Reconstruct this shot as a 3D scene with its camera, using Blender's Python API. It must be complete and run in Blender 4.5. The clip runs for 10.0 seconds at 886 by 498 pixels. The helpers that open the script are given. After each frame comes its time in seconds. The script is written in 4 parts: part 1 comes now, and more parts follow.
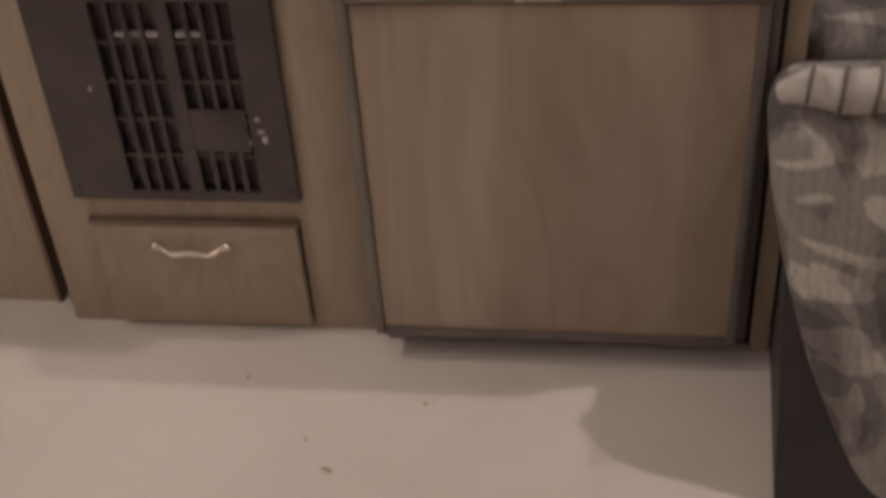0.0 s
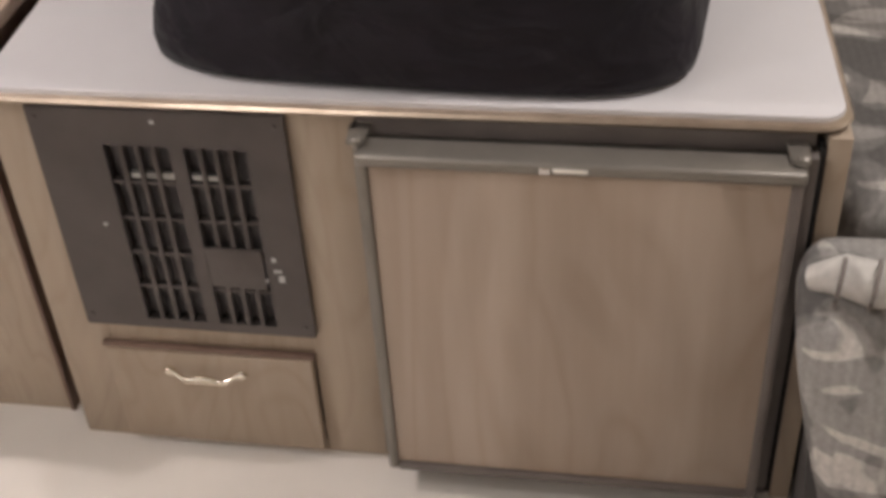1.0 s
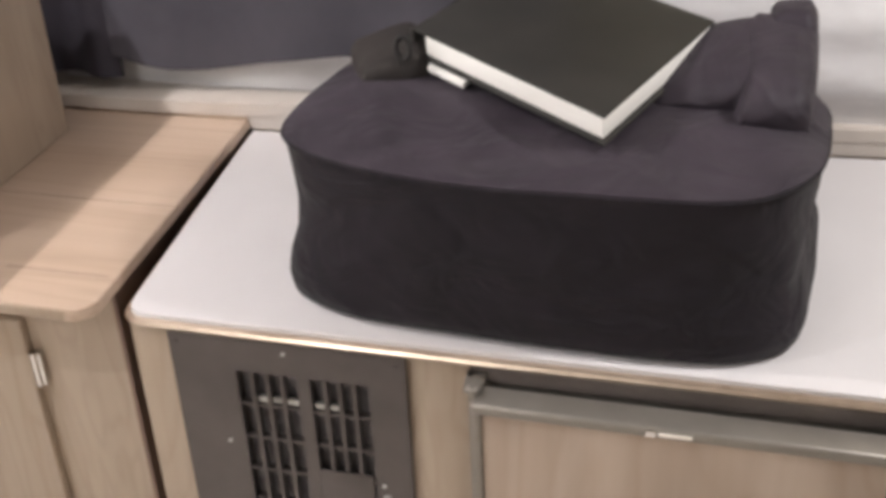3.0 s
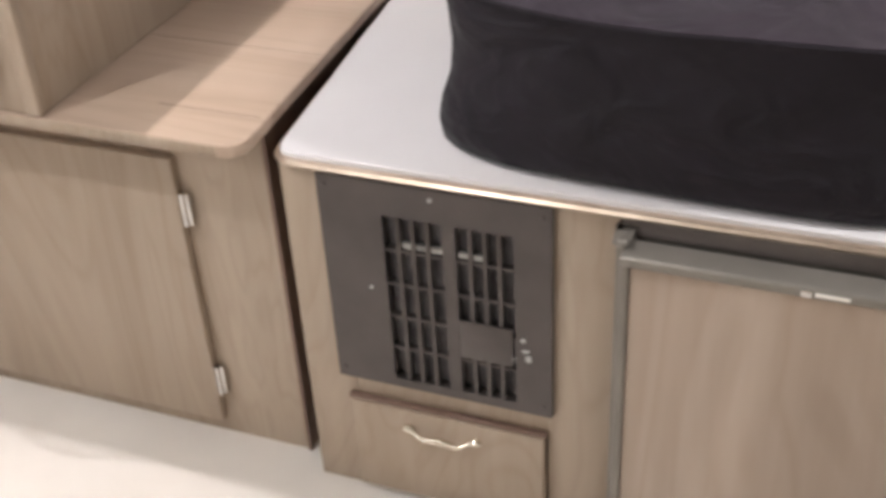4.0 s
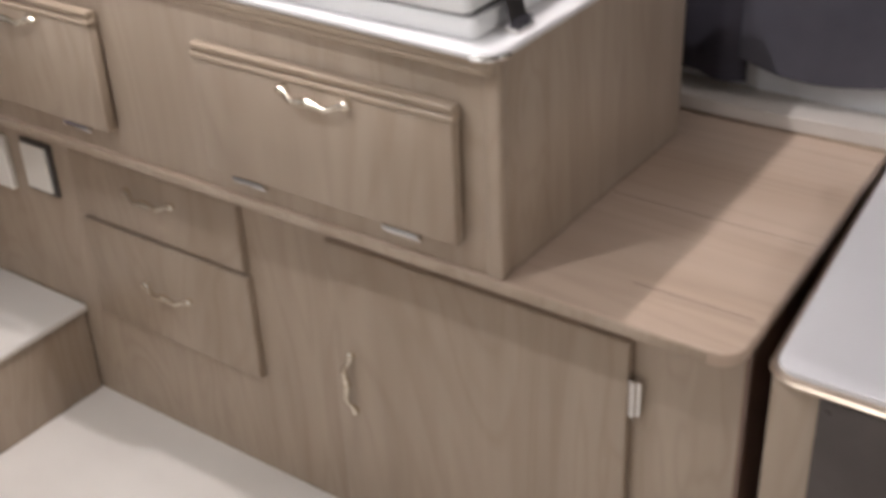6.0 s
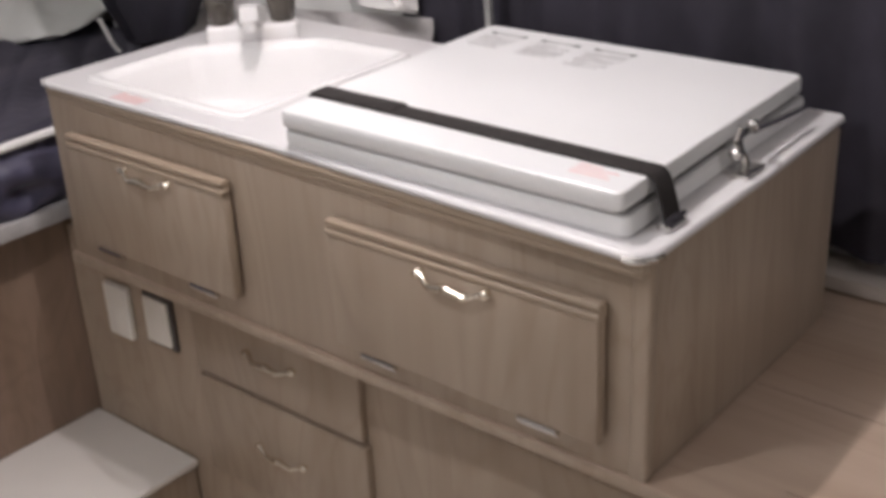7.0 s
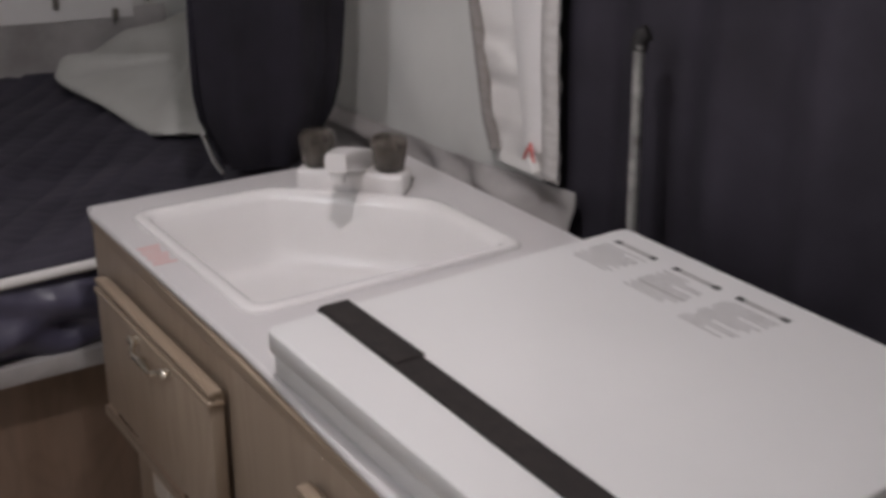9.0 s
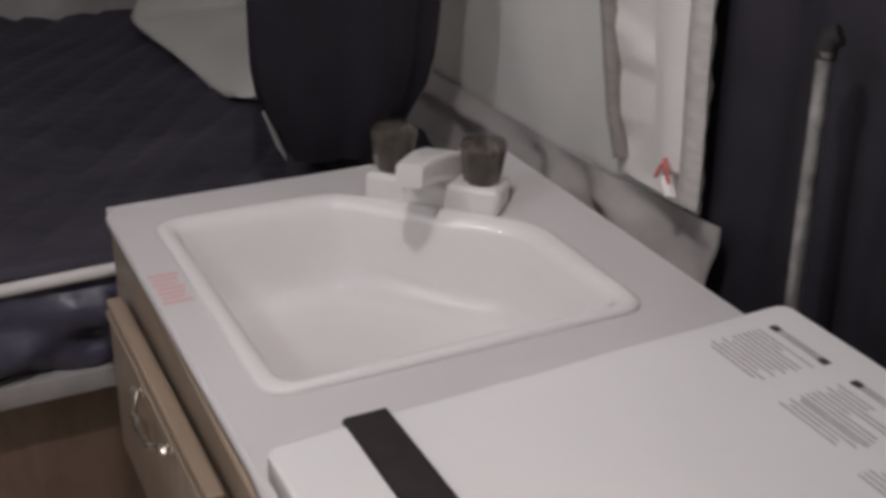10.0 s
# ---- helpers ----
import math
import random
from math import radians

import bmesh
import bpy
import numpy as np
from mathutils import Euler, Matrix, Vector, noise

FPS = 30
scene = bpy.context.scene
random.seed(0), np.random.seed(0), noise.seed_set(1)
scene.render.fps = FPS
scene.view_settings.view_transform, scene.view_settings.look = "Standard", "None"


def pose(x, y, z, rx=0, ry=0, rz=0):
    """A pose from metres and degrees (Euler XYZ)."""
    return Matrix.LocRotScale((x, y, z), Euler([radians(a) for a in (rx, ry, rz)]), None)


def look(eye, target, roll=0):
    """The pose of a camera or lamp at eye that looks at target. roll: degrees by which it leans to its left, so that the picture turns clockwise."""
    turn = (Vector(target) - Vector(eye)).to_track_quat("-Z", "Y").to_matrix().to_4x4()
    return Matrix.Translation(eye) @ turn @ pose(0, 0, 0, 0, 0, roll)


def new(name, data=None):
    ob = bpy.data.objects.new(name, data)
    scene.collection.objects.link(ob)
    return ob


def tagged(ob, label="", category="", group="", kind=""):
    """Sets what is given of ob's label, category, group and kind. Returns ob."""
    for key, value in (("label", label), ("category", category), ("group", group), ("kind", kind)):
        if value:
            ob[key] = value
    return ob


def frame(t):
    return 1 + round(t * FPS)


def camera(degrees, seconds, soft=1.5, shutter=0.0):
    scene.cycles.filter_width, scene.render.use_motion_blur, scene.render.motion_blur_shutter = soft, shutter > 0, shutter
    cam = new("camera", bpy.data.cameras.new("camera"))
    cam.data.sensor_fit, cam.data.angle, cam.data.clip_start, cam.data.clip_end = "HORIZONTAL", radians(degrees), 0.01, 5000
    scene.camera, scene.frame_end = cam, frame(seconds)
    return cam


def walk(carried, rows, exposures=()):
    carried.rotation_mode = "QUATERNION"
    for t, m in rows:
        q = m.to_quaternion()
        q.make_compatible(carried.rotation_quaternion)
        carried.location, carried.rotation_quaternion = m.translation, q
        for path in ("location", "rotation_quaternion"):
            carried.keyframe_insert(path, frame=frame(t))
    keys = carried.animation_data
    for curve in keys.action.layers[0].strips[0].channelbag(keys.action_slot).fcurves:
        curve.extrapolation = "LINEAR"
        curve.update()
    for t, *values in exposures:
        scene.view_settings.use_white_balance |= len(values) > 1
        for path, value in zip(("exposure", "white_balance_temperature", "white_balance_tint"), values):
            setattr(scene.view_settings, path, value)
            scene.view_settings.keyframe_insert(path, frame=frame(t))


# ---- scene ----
cam = camera(40.6, 10.0, soft=4.0, shutter=0.4)
PATH = [
    (0, (0.074, -0.09, 1.104), (-0.201, 1.5, -0.079), -4.4),
    (0.5, (0.023, 0.038, 1.212), (-0.208, 1.615, 0.004), -3.0),
    (1, (0.067, 0.064, 1.261), (-0.244, 1.621, 0.045), -3.7),
    (1.5, (0.083, 0.07, 1.345), (-0.267, 1.709, 0.254), -3.1),
    (2, (0.09, 0.055, 1.393), (-0.303, 1.774, 0.449), -2.6),
    (2.2, (0.09, 0.067, 1.425), (-0.319, 1.782, 0.48), -3.1),
    (3.3, (0.031, 0.056, 1.409), (-0.488, 1.672, 0.351), -3.0),
    (3.5, (0.034, 0.043, 1.368), (-0.53, 1.63, 0.29), -3.6),
    (4, (0.002, 0.024, 1.345), (-0.627, 1.545, 0.209), -3.5),
    (4.5, (-0.031, 0.034, 1.341), (-0.76, 1.509, 0.205), -3.6),
    (5, (-0.108, 0.051, 1.339), (-0.935, 1.488, 0.221), -3.3),
    (5.5, (-0.247, 0.091, 1.357), (-1.158, 1.496, 0.264), -2.7),
    (6, (-0.363, 0.125, 1.376), (-1.387, 1.511, 0.361), -2.6),
    (6.2, (-0.397, 0.128, 1.388), (-1.459, 1.509, 0.404), -2.7),
    (7.3, (-0.47, 0.178, 1.453), (-1.689, 1.543, 0.646), -2.9),
    (7.5, (-0.469, 0.193, 1.458), (-1.711, 1.55, 0.672), -2.9),
    (8, (-0.46, 0.333, 1.476), (-1.805, 1.612, 0.732), -2.0),
    (8.5, (-0.483, 0.525, 1.49), (-1.941, 1.694, 0.777), 0.5),
    (9, (-0.627, 0.704, 1.463), (-2.163, 1.741, 0.712), 0.6),
    (9.5, (-0.795, 0.83, 1.462), (-2.359, 1.766, 0.638), 1.3),
    (10, (-0.923, 0.941, 1.447), (-2.523, 1.758, 0.568), 1.4),
]
walk(cam, [(t, look(eye, target, roll)) for t, eye, target, roll in PATH],
     [(0, 0.64, 7000, 22), (0.5, 1.38, 6420, 16), (1, 1.60, 6300, 13), (2, 1.88, 6200, 12), (3.5, 2.10, 6020, 10), (4.5, 2.04, 5900, 9), (5.5, 1.64, 5880, 9), (6, 1.54, 5850, 10), (7.5, 0.66, 5950, 13), (8.5, 0.16, 5900, 13), (10, -0.08, 5950, 13)])

# ---- light ----
world = bpy.data.worlds.new("world")
scene.world = world
world.use_nodes = True
world.node_tree.nodes["Background"].inputs[0].default_value = (0.55, 0.6, 0.7, 1)
world.node_tree.nodes["Background"].inputs[1].default_value = 0.022


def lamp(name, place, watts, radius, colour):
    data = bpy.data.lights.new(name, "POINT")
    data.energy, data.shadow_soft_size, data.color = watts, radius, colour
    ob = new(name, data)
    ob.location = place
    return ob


lamp("ceiling_lamp", (-1.47, 0.40, 1.88), 7.8, 0.014, (1.0, 0.96, 0.91))
# Added fill light without a known fixture; brightens fronts, floor and fridge.
lamp("entry_fill", (-1.05, -0.45, 1.88), 4.2, 0.05, (1.0, 0.94, 0.88))
lamp("galley_lamp", (-1.51, 1.12, 1.88), 13, 0.014, (1.0, 0.90, 0.82))
dome = bpy.data.lights.new("dinette_lamp", "AREA")
dome.shape, dome.size, dome.energy, dome.color = "DISK", 0.05, 5.4, (1.0, 0.92, 0.84)
new("dinette_lamp", dome).location = (0.88, 1.28, 1.84)

# ---- materials ----


def nodes_of(name):
    mat = bpy.data.materials.new(name)
    mat.use_nodes = True
    nt = mat.node_tree
    return mat, nt, nt.nodes["Principled BSDF"]


def mapped(nt, scale):
    tc = nt.nodes.new("ShaderNodeTexCoord")
    mp = nt.nodes.new("ShaderNodeMapping")
    mp.inputs["Scale"].default_value = scale
    nt.links.new(tc.outputs["Object"], mp.inputs["Vector"])
    return mp.outputs["Vector"]


def noise_node(nt, scale, size, detail=4.0, rough=0.55, warp=0.0):
    n = nt.nodes.new("ShaderNodeTexNoise")
    n.inputs["Scale"].default_value = size
    n.inputs["Detail"].default_value = detail
    n.inputs["Roughness"].default_value = rough
    n.inputs["Distortion"].default_value = warp
    nt.links.new(mapped(nt, scale), n.inputs["Vector"])
    return n.outputs["Fac"]


def ramp(nt, fac, stops):
    r = nt.nodes.new("ShaderNodeValToRGB")
    while len(r.color_ramp.elements) < len(stops):
        r.color_ramp.elements.new(0.5)
    for e, (at, c) in zip(r.color_ramp.elements, stops):
        e.position, e.color = at, (*c, 1)
    nt.links.new(fac, r.inputs["Fac"])
    return r.outputs["Color"]


def mix(nt, a, b, fac, mode="MULTIPLY"):
    m = nt.nodes.new("ShaderNodeMix")
    m.data_type, m.blend_type = "RGBA", mode
    m.inputs["Factor"].default_value = fac
    nt.links.new(a, m.inputs["A"])
    nt.links.new(b, m.inputs["B"])
    return m.outputs["Result"]


def bump(nt, bsdf, height, strength, distance):
    b = nt.nodes.new("ShaderNodeBump")
    b.inputs["Strength"].default_value = strength
    b.inputs["Distance"].default_value = distance
    nt.links.new(height, b.inputs["Height"])
    nt.links.new(b.outputs["Normal"], bsdf.inputs["Normal"])


def wood(name, light, dark, along=(1, 1, 0.06), rough=0.42, size=46):
    mat, nt, bsdf = nodes_of(name)
    dark = tuple(0.45 * l + 0.55 * d for l, d in zip(light, dark))
    fine = noise_node(nt, along, size, 6, 0.6, 0.4)
    broad = noise_node(nt, tuple(a * 0.16 for a in along), size, 3, 0.5, 1.2)
    a = ramp(nt, fine, [(0.32, dark), (0.62, light)])
    swirl = noise_node(nt, (along[0] * 0.5, along[1] * 0.5, along[2] * 2.2), size * 0.16, 2, 0.5, 3.0)
    rings = nt.nodes.new("ShaderNodeMath")
    rings.operation = "PINGPONG"
    rings.inputs[1].default_value = 0.06
    nt.links.new(swirl, rings.inputs[0])
    grain = ramp(nt, rings.outputs[0], [(0.0, (0.90, 0.88, 0.86)), (0.035, (1, 1, 1))])
    a = mix(nt, a, grain, 0.8)
    b = ramp(nt, broad, [(0.32, (0.84, 0.81, 0.78)), (0.68, (1, 1, 1))])
    nt.links.new(mix(nt, a, b, 1.0), bsdf.inputs["Base Color"])
    bsdf.inputs["Roughness"].default_value = rough
    bump(nt, bsdf, fine, 0.12, 0.002)
    return mat


def plain(name, light, dark, size=8.0, rough=0.5, metal=0.0, relief=0.05, scale=(1, 1, 1), detail=5, span=(0.3, 0.7)):
    mat, nt, bsdf = nodes_of(name)
    f = noise_node(nt, scale, size, detail)
    nt.links.new(ramp(nt, f, [(span[0], dark), (span[1], light)]), bsdf.inputs["Base Color"])
    bsdf.inputs["Roughness"].default_value = rough
    bsdf.inputs["Metallic"].default_value = metal
    if relief:
        bump(nt, bsdf, noise_node(nt, scale, size * 12, 3), relief, 0.002)
    return mat


def cloth(name, light, dark, rough):
    """Woven cloth with soft creases."""
    mat, nt, bsdf = nodes_of(name)
    blotch = noise_node(nt, (1, 1, 1), 9, 4, 0.6, 0.6)
    nt.links.new(ramp(nt, blotch, [(0.3, dark), (0.7, light)]), bsdf.inputs["Base Color"])
    bsdf.inputs["Roughness"].default_value = rough
    bsdf.inputs["Sheen Weight"].default_value = 0.05
    crease = noise_node(nt, (1, 1, 1.5), 9, 2.5, 0.5, 1.0)
    b = nt.nodes.new("ShaderNodeBump")
    b.inputs["Strength"].default_value, b.inputs["Distance"].default_value = 0.75, 0.022
    nt.links.new(crease, b.inputs["Height"])
    w = nt.nodes.new("ShaderNodeBump")
    w.inputs["Strength"].default_value, w.inputs["Distance"].default_value = 0.22, 0.002
    nt.links.new(noise_node(nt, (1, 1, 1), 300, 2), w.inputs["Height"])
    nt.links.new(b.outputs["Normal"], w.inputs["Normal"])
    nt.links.new(w.outputs["Normal"], bsdf.inputs["Normal"])
    bsdf.inputs["Specular IOR Level"].default_value = 0.25
    return mat


OAK = wood("light_oak", (0.4140, 0.3366, 0.2628), (0.3672, 0.2943, 0.2250))
OAK_DOOR = wood("oak_door", (0.4050, 0.3285, 0.2556), (0.3564, 0.2853, 0.2169), size=40)
OAK_TOP = wood("oak_laminate_top", (0.5244, 0.4094, 0.3220), (0.4646, 0.3588, 0.2778), along=(0.06, 1, 1), rough=0.35)
OAK_LIP = wood("oak_lip", (0.4230, 0.3420, 0.2610), (0.3690, 0.2925, 0.2205), along=(0.06, 1, 1), rough=0.4)
# Darkened copy of the oak, with gap shade put into its colour.
OAK_SHADED = wood("shaded_oak", (0.20, 0.13, 0.10), (0.14, 0.09, 0.07))
FRIDGE_WOOD = wood("fridge_panel_wood", (0.4414, 0.3560, 0.2891), (0.3735, 0.2968, 0.2386), rough=0.26, size=30)
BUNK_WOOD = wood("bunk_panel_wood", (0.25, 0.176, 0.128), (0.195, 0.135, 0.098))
WALL_WOOD = wood("wall_panel_wood", (0.56, 0.46, 0.33), (0.46, 0.37, 0.26), size=30)
WORKTOP = plain("grey_white_laminate", (0.635, 0.615, 0.625), (0.595, 0.575, 0.585), 5, 0.30, relief=0.02)
LAMINATE = plain("white_laminate", (0.705, 0.685, 0.685), (0.665, 0.645, 0.645), 5, 0.32, relief=0.02)
ENAMEL = plain("white_enamel", (0.79, 0.785, 0.78), (0.755, 0.75, 0.745), 4, 0.30, relief=0.0)
ACRYLIC = plain("white_acrylic", (0.86, 0.845, 0.835), (0.83, 0.81, 0.80), 4, 0.17, relief=0.0)
PLASTIC = plain("white_plastic", (0.82, 0.80, 0.79), (0.78, 0.76, 0.75), 10, 0.3, relief=0.0)
IVORY = plain("ivory_plastic", (0.76, 0.72, 0.66), (0.72, 0.68, 0.62), 10, 0.4, relief=0.0)
LEDGE = plain("beige_ledge_vinyl", (0.56, 0.51, 0.465), (0.48, 0.435, 0.395), 9, 0.45, relief=0.1)
VINYL = plain("floor_vinyl", (0.76, 0.715, 0.665), (0.69, 0.64, 0.59), 2.5, 0.45, relief=0.06, span=(0.35, 0.6))
BROWN_METAL = plain("brown_painted_metal", (0.098, 0.084, 0.080), (0.076, 0.065, 0.062), 14, 0.36, 0.4, 0.04)
POLE = plain("worn_aluminium", (0.54, 0.54, 0.52), (0.17, 0.165, 0.16), 34, 0.38, 0.7, 0.1)
BENCH_DARK = plain("charcoal_bench_base", (0.060, 0.055, 0.054), (0.040, 0.037, 0.036), 9, 0.6)
# Near-black for painted shade in gaps, also for black plastic bits.
DARK = plain("shade_and_black_plastic", (0.02, 0.018, 0.018), (0.012, 0.011, 0.011), 9, 0.8)
# Dust tone, lifted in colour because little light reaches behind the slats.
DUSTY = plain("lifted_dusty_recess", (0.17, 0.16, 0.165), (0.06, 0.056, 0.06), 26, 0.8)
BROWN_GREY = plain("dark_brown_grey", (0.165, 0.14, 0.127), (0.125, 0.106, 0.096), 16, 0.5)
ZIP = plain("grey_zip_tape", (0.30, 0.275, 0.262), (0.22, 0.20, 0.19), 40, 0.7, relief=0.3, scale=(1, 1, 3))
PIPING = plain("pale_grey_piping", (0.58, 0.56, 0.545), (0.46, 0.44, 0.425), 40, 0.7, relief=0.3, scale=(1, 1, 3))
GREY_METAL = plain("grey_trim_metal", (0.245, 0.225, 0.20), (0.20, 0.183, 0.163), 14, 0.38, 0.5, 0.03)
EDGE_METAL = plain("brass_edge", (0.66, 0.55, 0.44), (0.44, 0.35, 0.27), 20, 0.28, 0.85, 0.16)
CHROME = plain("chrome", (0.72, 0.70, 0.68), (0.60, 0.58, 0.56), 30, 0.16, 1.0, 0.02)
BRASS = plain("pale_brass", (0.88, 0.83, 0.73), (0.62, 0.55, 0.44), 60, 0.24, 1.0, 0.05)
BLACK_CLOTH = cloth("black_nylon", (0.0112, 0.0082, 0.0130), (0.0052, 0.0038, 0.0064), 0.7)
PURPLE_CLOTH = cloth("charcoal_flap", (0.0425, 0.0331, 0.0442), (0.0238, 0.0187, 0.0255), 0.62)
STRAP = plain("black_webbing", (0.026, 0.020, 0.018), (0.015, 0.012, 0.011), 60, 0.8, relief=0.4)
COVER = plain("binder_cover", (0.032, 0.030, 0.027), (0.022, 0.021, 0.019), 12, 0.45)
PAPER = plain("paper_edge", (0.88, 0.87, 0.84), (0.76, 0.74, 0.71), 90, 0.7, scale=(0.1, 0.1, 6))
NAVY = plain("navy_curtain", (0.032, 0.028, 0.041), (0.012, 0.010, 0.016), 6, 0.8, relief=0.3)
NAVY_SHEEN = plain("slate_curtain", (0.062, 0.058, 0.072), (0.038, 0.036, 0.048), 7, 0.75, relief=0.3)
# Darker copy of the navy curtain colour; the bundle's shade is painted in.
BUNDLE = plain("shaded_navy_cotton", (0.018, 0.0155, 0.026), (0.006, 0.005, 0.009), 7, 0.95, relief=0.3)
QUILT = plain("navy_quilt", (0.072, 0.066, 0.088), (0.030, 0.027, 0.042), 9, 0.85, relief=0.5, scale=(1, 0.3, 1))
FLAP = plain("blue_vinyl", (0.125, 0.118, 0.175), (0.05, 0.046, 0.075), 6, 0.35, relief=0.2, scale=(1, 1, 1.5))
CANVAS = plain("grey_canvas", (0.78, 0.78, 0.75), (0.68, 0.68, 0.655), 5, 0.8, relief=0.25)
CANVAS_DARK = plain("grey_canvas_hem", (0.52, 0.50, 0.49), (0.30, 0.28, 0.272), 7, 0.5, relief=0.3)
CANVAS_WHITE = plain("white_canvas_edge", (0.84, 0.82, 0.80), (0.72, 0.695, 0.675), 9, 0.7, relief=0.25)
SILVER = plain("silver_vinyl", (0.70, 0.695, 0.705), (0.50, 0.49, 0.50), 5, 0.38, 0.0, 0.1, scale=(1, 1, 3))
MESH = plain("olive_screen", (0.24, 0.215, 0.15), (0.16, 0.14, 0.095), 24, 0.7, relief=0.2, scale=(1, 1, 0.02))
PILLOW = plain("grey_pillow_cotton", (0.60, 0.60, 0.57), (0.52, 0.52, 0.49), 8, 0.85, relief=0.2)
RED = plain("red_ink", (0.72, 0.22, 0.20), (0.60, 0.16, 0.15), 30, 0.6, relief=0)
PINK = plain("faded_red_ink", (0.76, 0.52, 0.50), (0.72, 0.46, 0.445), 30, 0.5, relief=0)
INK = plain("black_ink", (0.06, 0.055, 0.055), (0.04, 0.04, 0.04), 30, 0.5, relief=0)
GREY_INK = plain("grey_ink", (0.52, 0.51, 0.505), (0.40, 0.39, 0.385), 90, 0.5, relief=0)
CEILING = plain("ceiling_lining", (0.40, 0.38, 0.355), (0.36, 0.34, 0.32), 4, 0.8)
STEP_TOP = plain("step_vinyl", (0.76, 0.72, 0.675), (0.70, 0.66, 0.615), 4, 0.45)


def smoked():
    mat, nt, bsdf = nodes_of("smoked_acrylic")
    bsdf.inputs["Base Color"].default_value = (0.30, 0.26, 0.22, 1)
    bsdf.inputs["Transmission Weight"].default_value = 0.75
    bsdf.inputs["Roughness"].default_value = 0.04
    bsdf.inputs["IOR"].default_value = 1.49
    f = noise_node(nt, (1, 1, 1), 40, 2)
    nt.links.new(ramp(nt, f, [(0.3, (0.13, 0.11, 0.09)), (0.7, (0.34, 0.30, 0.26))]), bsdf.inputs["Base Color"])
    return mat


SMOKED = smoked()


def leaf_cloth():
    """Grey upholstery with large woven leaves in three tones."""
    mat, nt, bsdf = nodes_of("leaf_upholstery")
    broad = noise_node(nt, (1.0, 1.0, 0.75), 8.5, 2.0, 0.45, 1.0)
    base = ramp(nt, broad, [(0.42, (0.125, 0.118, 0.113)), (0.45, (0.19, 0.18, 0.172)), (0.53, (0.215, 0.204, 0.195)), (0.555, (0.31, 0.295, 0.28)), (0.66, (0.34, 0.323, 0.306))])
    leaf = noise_node(nt, (1.0, 1.3, 1.7), 8.0, 1.5, 0.5, 1.2)
    light = ramp(nt, leaf, [(0.555, (1, 1, 1)), (0.575, (1.75, 1.73, 1.69))])
    ribs = nt.nodes.new("ShaderNodeTexWave")
    ribs.inputs["Scale"].default_value, ribs.inputs["Distortion"].default_value = 26.0, 1.5
    nt.links.new(mapped(nt, (1, 0.4, 0.6)), ribs.inputs["Vector"])
    veins = ramp(nt, ribs.outputs["Fac"], [(0.2, (0.92, 0.92, 0.92)), (0.6, (1, 1, 1))])
    weave = ramp(nt, noise_node(nt, (1, 1, 1), 160, 3), [(0.3, (0.75, 0.75, 0.75)), (0.7, (1, 1, 1))])
    nt.links.new(mix(nt, mix(nt, mix(nt, base, light, 1.0), veins, 1.0), weave, 1.0), bsdf.inputs["Base Color"])
    bsdf.inputs["Roughness"].default_value = 0.9
    bump(nt, bsdf, noise_node(nt, (1, 1, 1), 220, 3), 0.4, 0.002)
    return mat


LEAF = leaf_cloth()
LEAF_LIGHT = plain("woven_piping", (0.56, 0.535, 0.50), (0.40, 0.38, 0.355), 50, 0.9, relief=0.5)

# ---- mesh tools ----


def box(x0, x1, y0, y1, z0, z1, bev=0.002, bm=None, seg=2):
    bm = bm or bmesh.new()
    m = Matrix.Translation(((x0 + x1) / 2, (y0 + y1) / 2, (z0 + z1) / 2)) @ Matrix.Diagonal((abs(x1 - x0), abs(y1 - y0), abs(z1 - z0), 1))
    verts = bmesh.ops.create_cube(bm, size=1, matrix=m)["verts"]
    if bev:
        edges = list({e for v in verts for e in v.link_edges})
        bmesh.ops.bevel(bm, geom=edges, offset=bev, segments=seg, profile=0.5, affect="EDGES", clamp_overlap=True)
    return bm


def rounded(x0, x1, y0, y1, z0, z1, corner, edge=0.004, bm=None):
    """A slab whose upright corners are rounded by corner, with softened rims."""
    bm = bm or bmesh.new()
    pts = []
    for cx, cy, a0 in ((x1 - corner, y1 - corner, 0), (x0 + corner, y1 - corner, 90), (x0 + corner, y0 + corner, 180), (x1 - corner, y0 + corner, 270)):
        for k in range(7):
            a = radians(a0 + 15 * k)
            pts.append((cx + corner * math.cos(a), cy + corner * math.sin(a)))
    return prism(pts, z0, z1, edge, bm)


def prism(pts, z0, z1, edge=0.0, bm=None):
    bm = bm or bmesh.new()
    cx, cy = sum(p[0] for p in pts) / len(pts), sum(p[1] for p in pts) / len(pts)
    levels = [(z0, edge), (z0 + edge, 0), (z1 - edge, 0), (z1 - edge * 0.3, edge * 0.3), (z1, edge)] if edge else [(z0, 0), (z1, 0)]
    rings = []
    for z, inset in levels:
        ring = []
        for x, y in pts:
            d = math.hypot(x - cx, y - cy) or 1
            ring.append(bm.verts.new((x - (x - cx) / d * inset, y - (y - cy) / d * inset, z)))
        rings.append(ring)
    skin(bm, rings)
    bm.faces.new(rings[0][::-1])
    bm.faces.new(rings[-1])
    return bm


def skin(bm, rings, closed=True):
    n = len(rings[0])
    for a, b in zip(rings, rings[1:]):
        for i in range(n if closed else n - 1):
            j = (i + 1) % n
            bm.faces.new((a[i], a[j], b[j], b[i]))


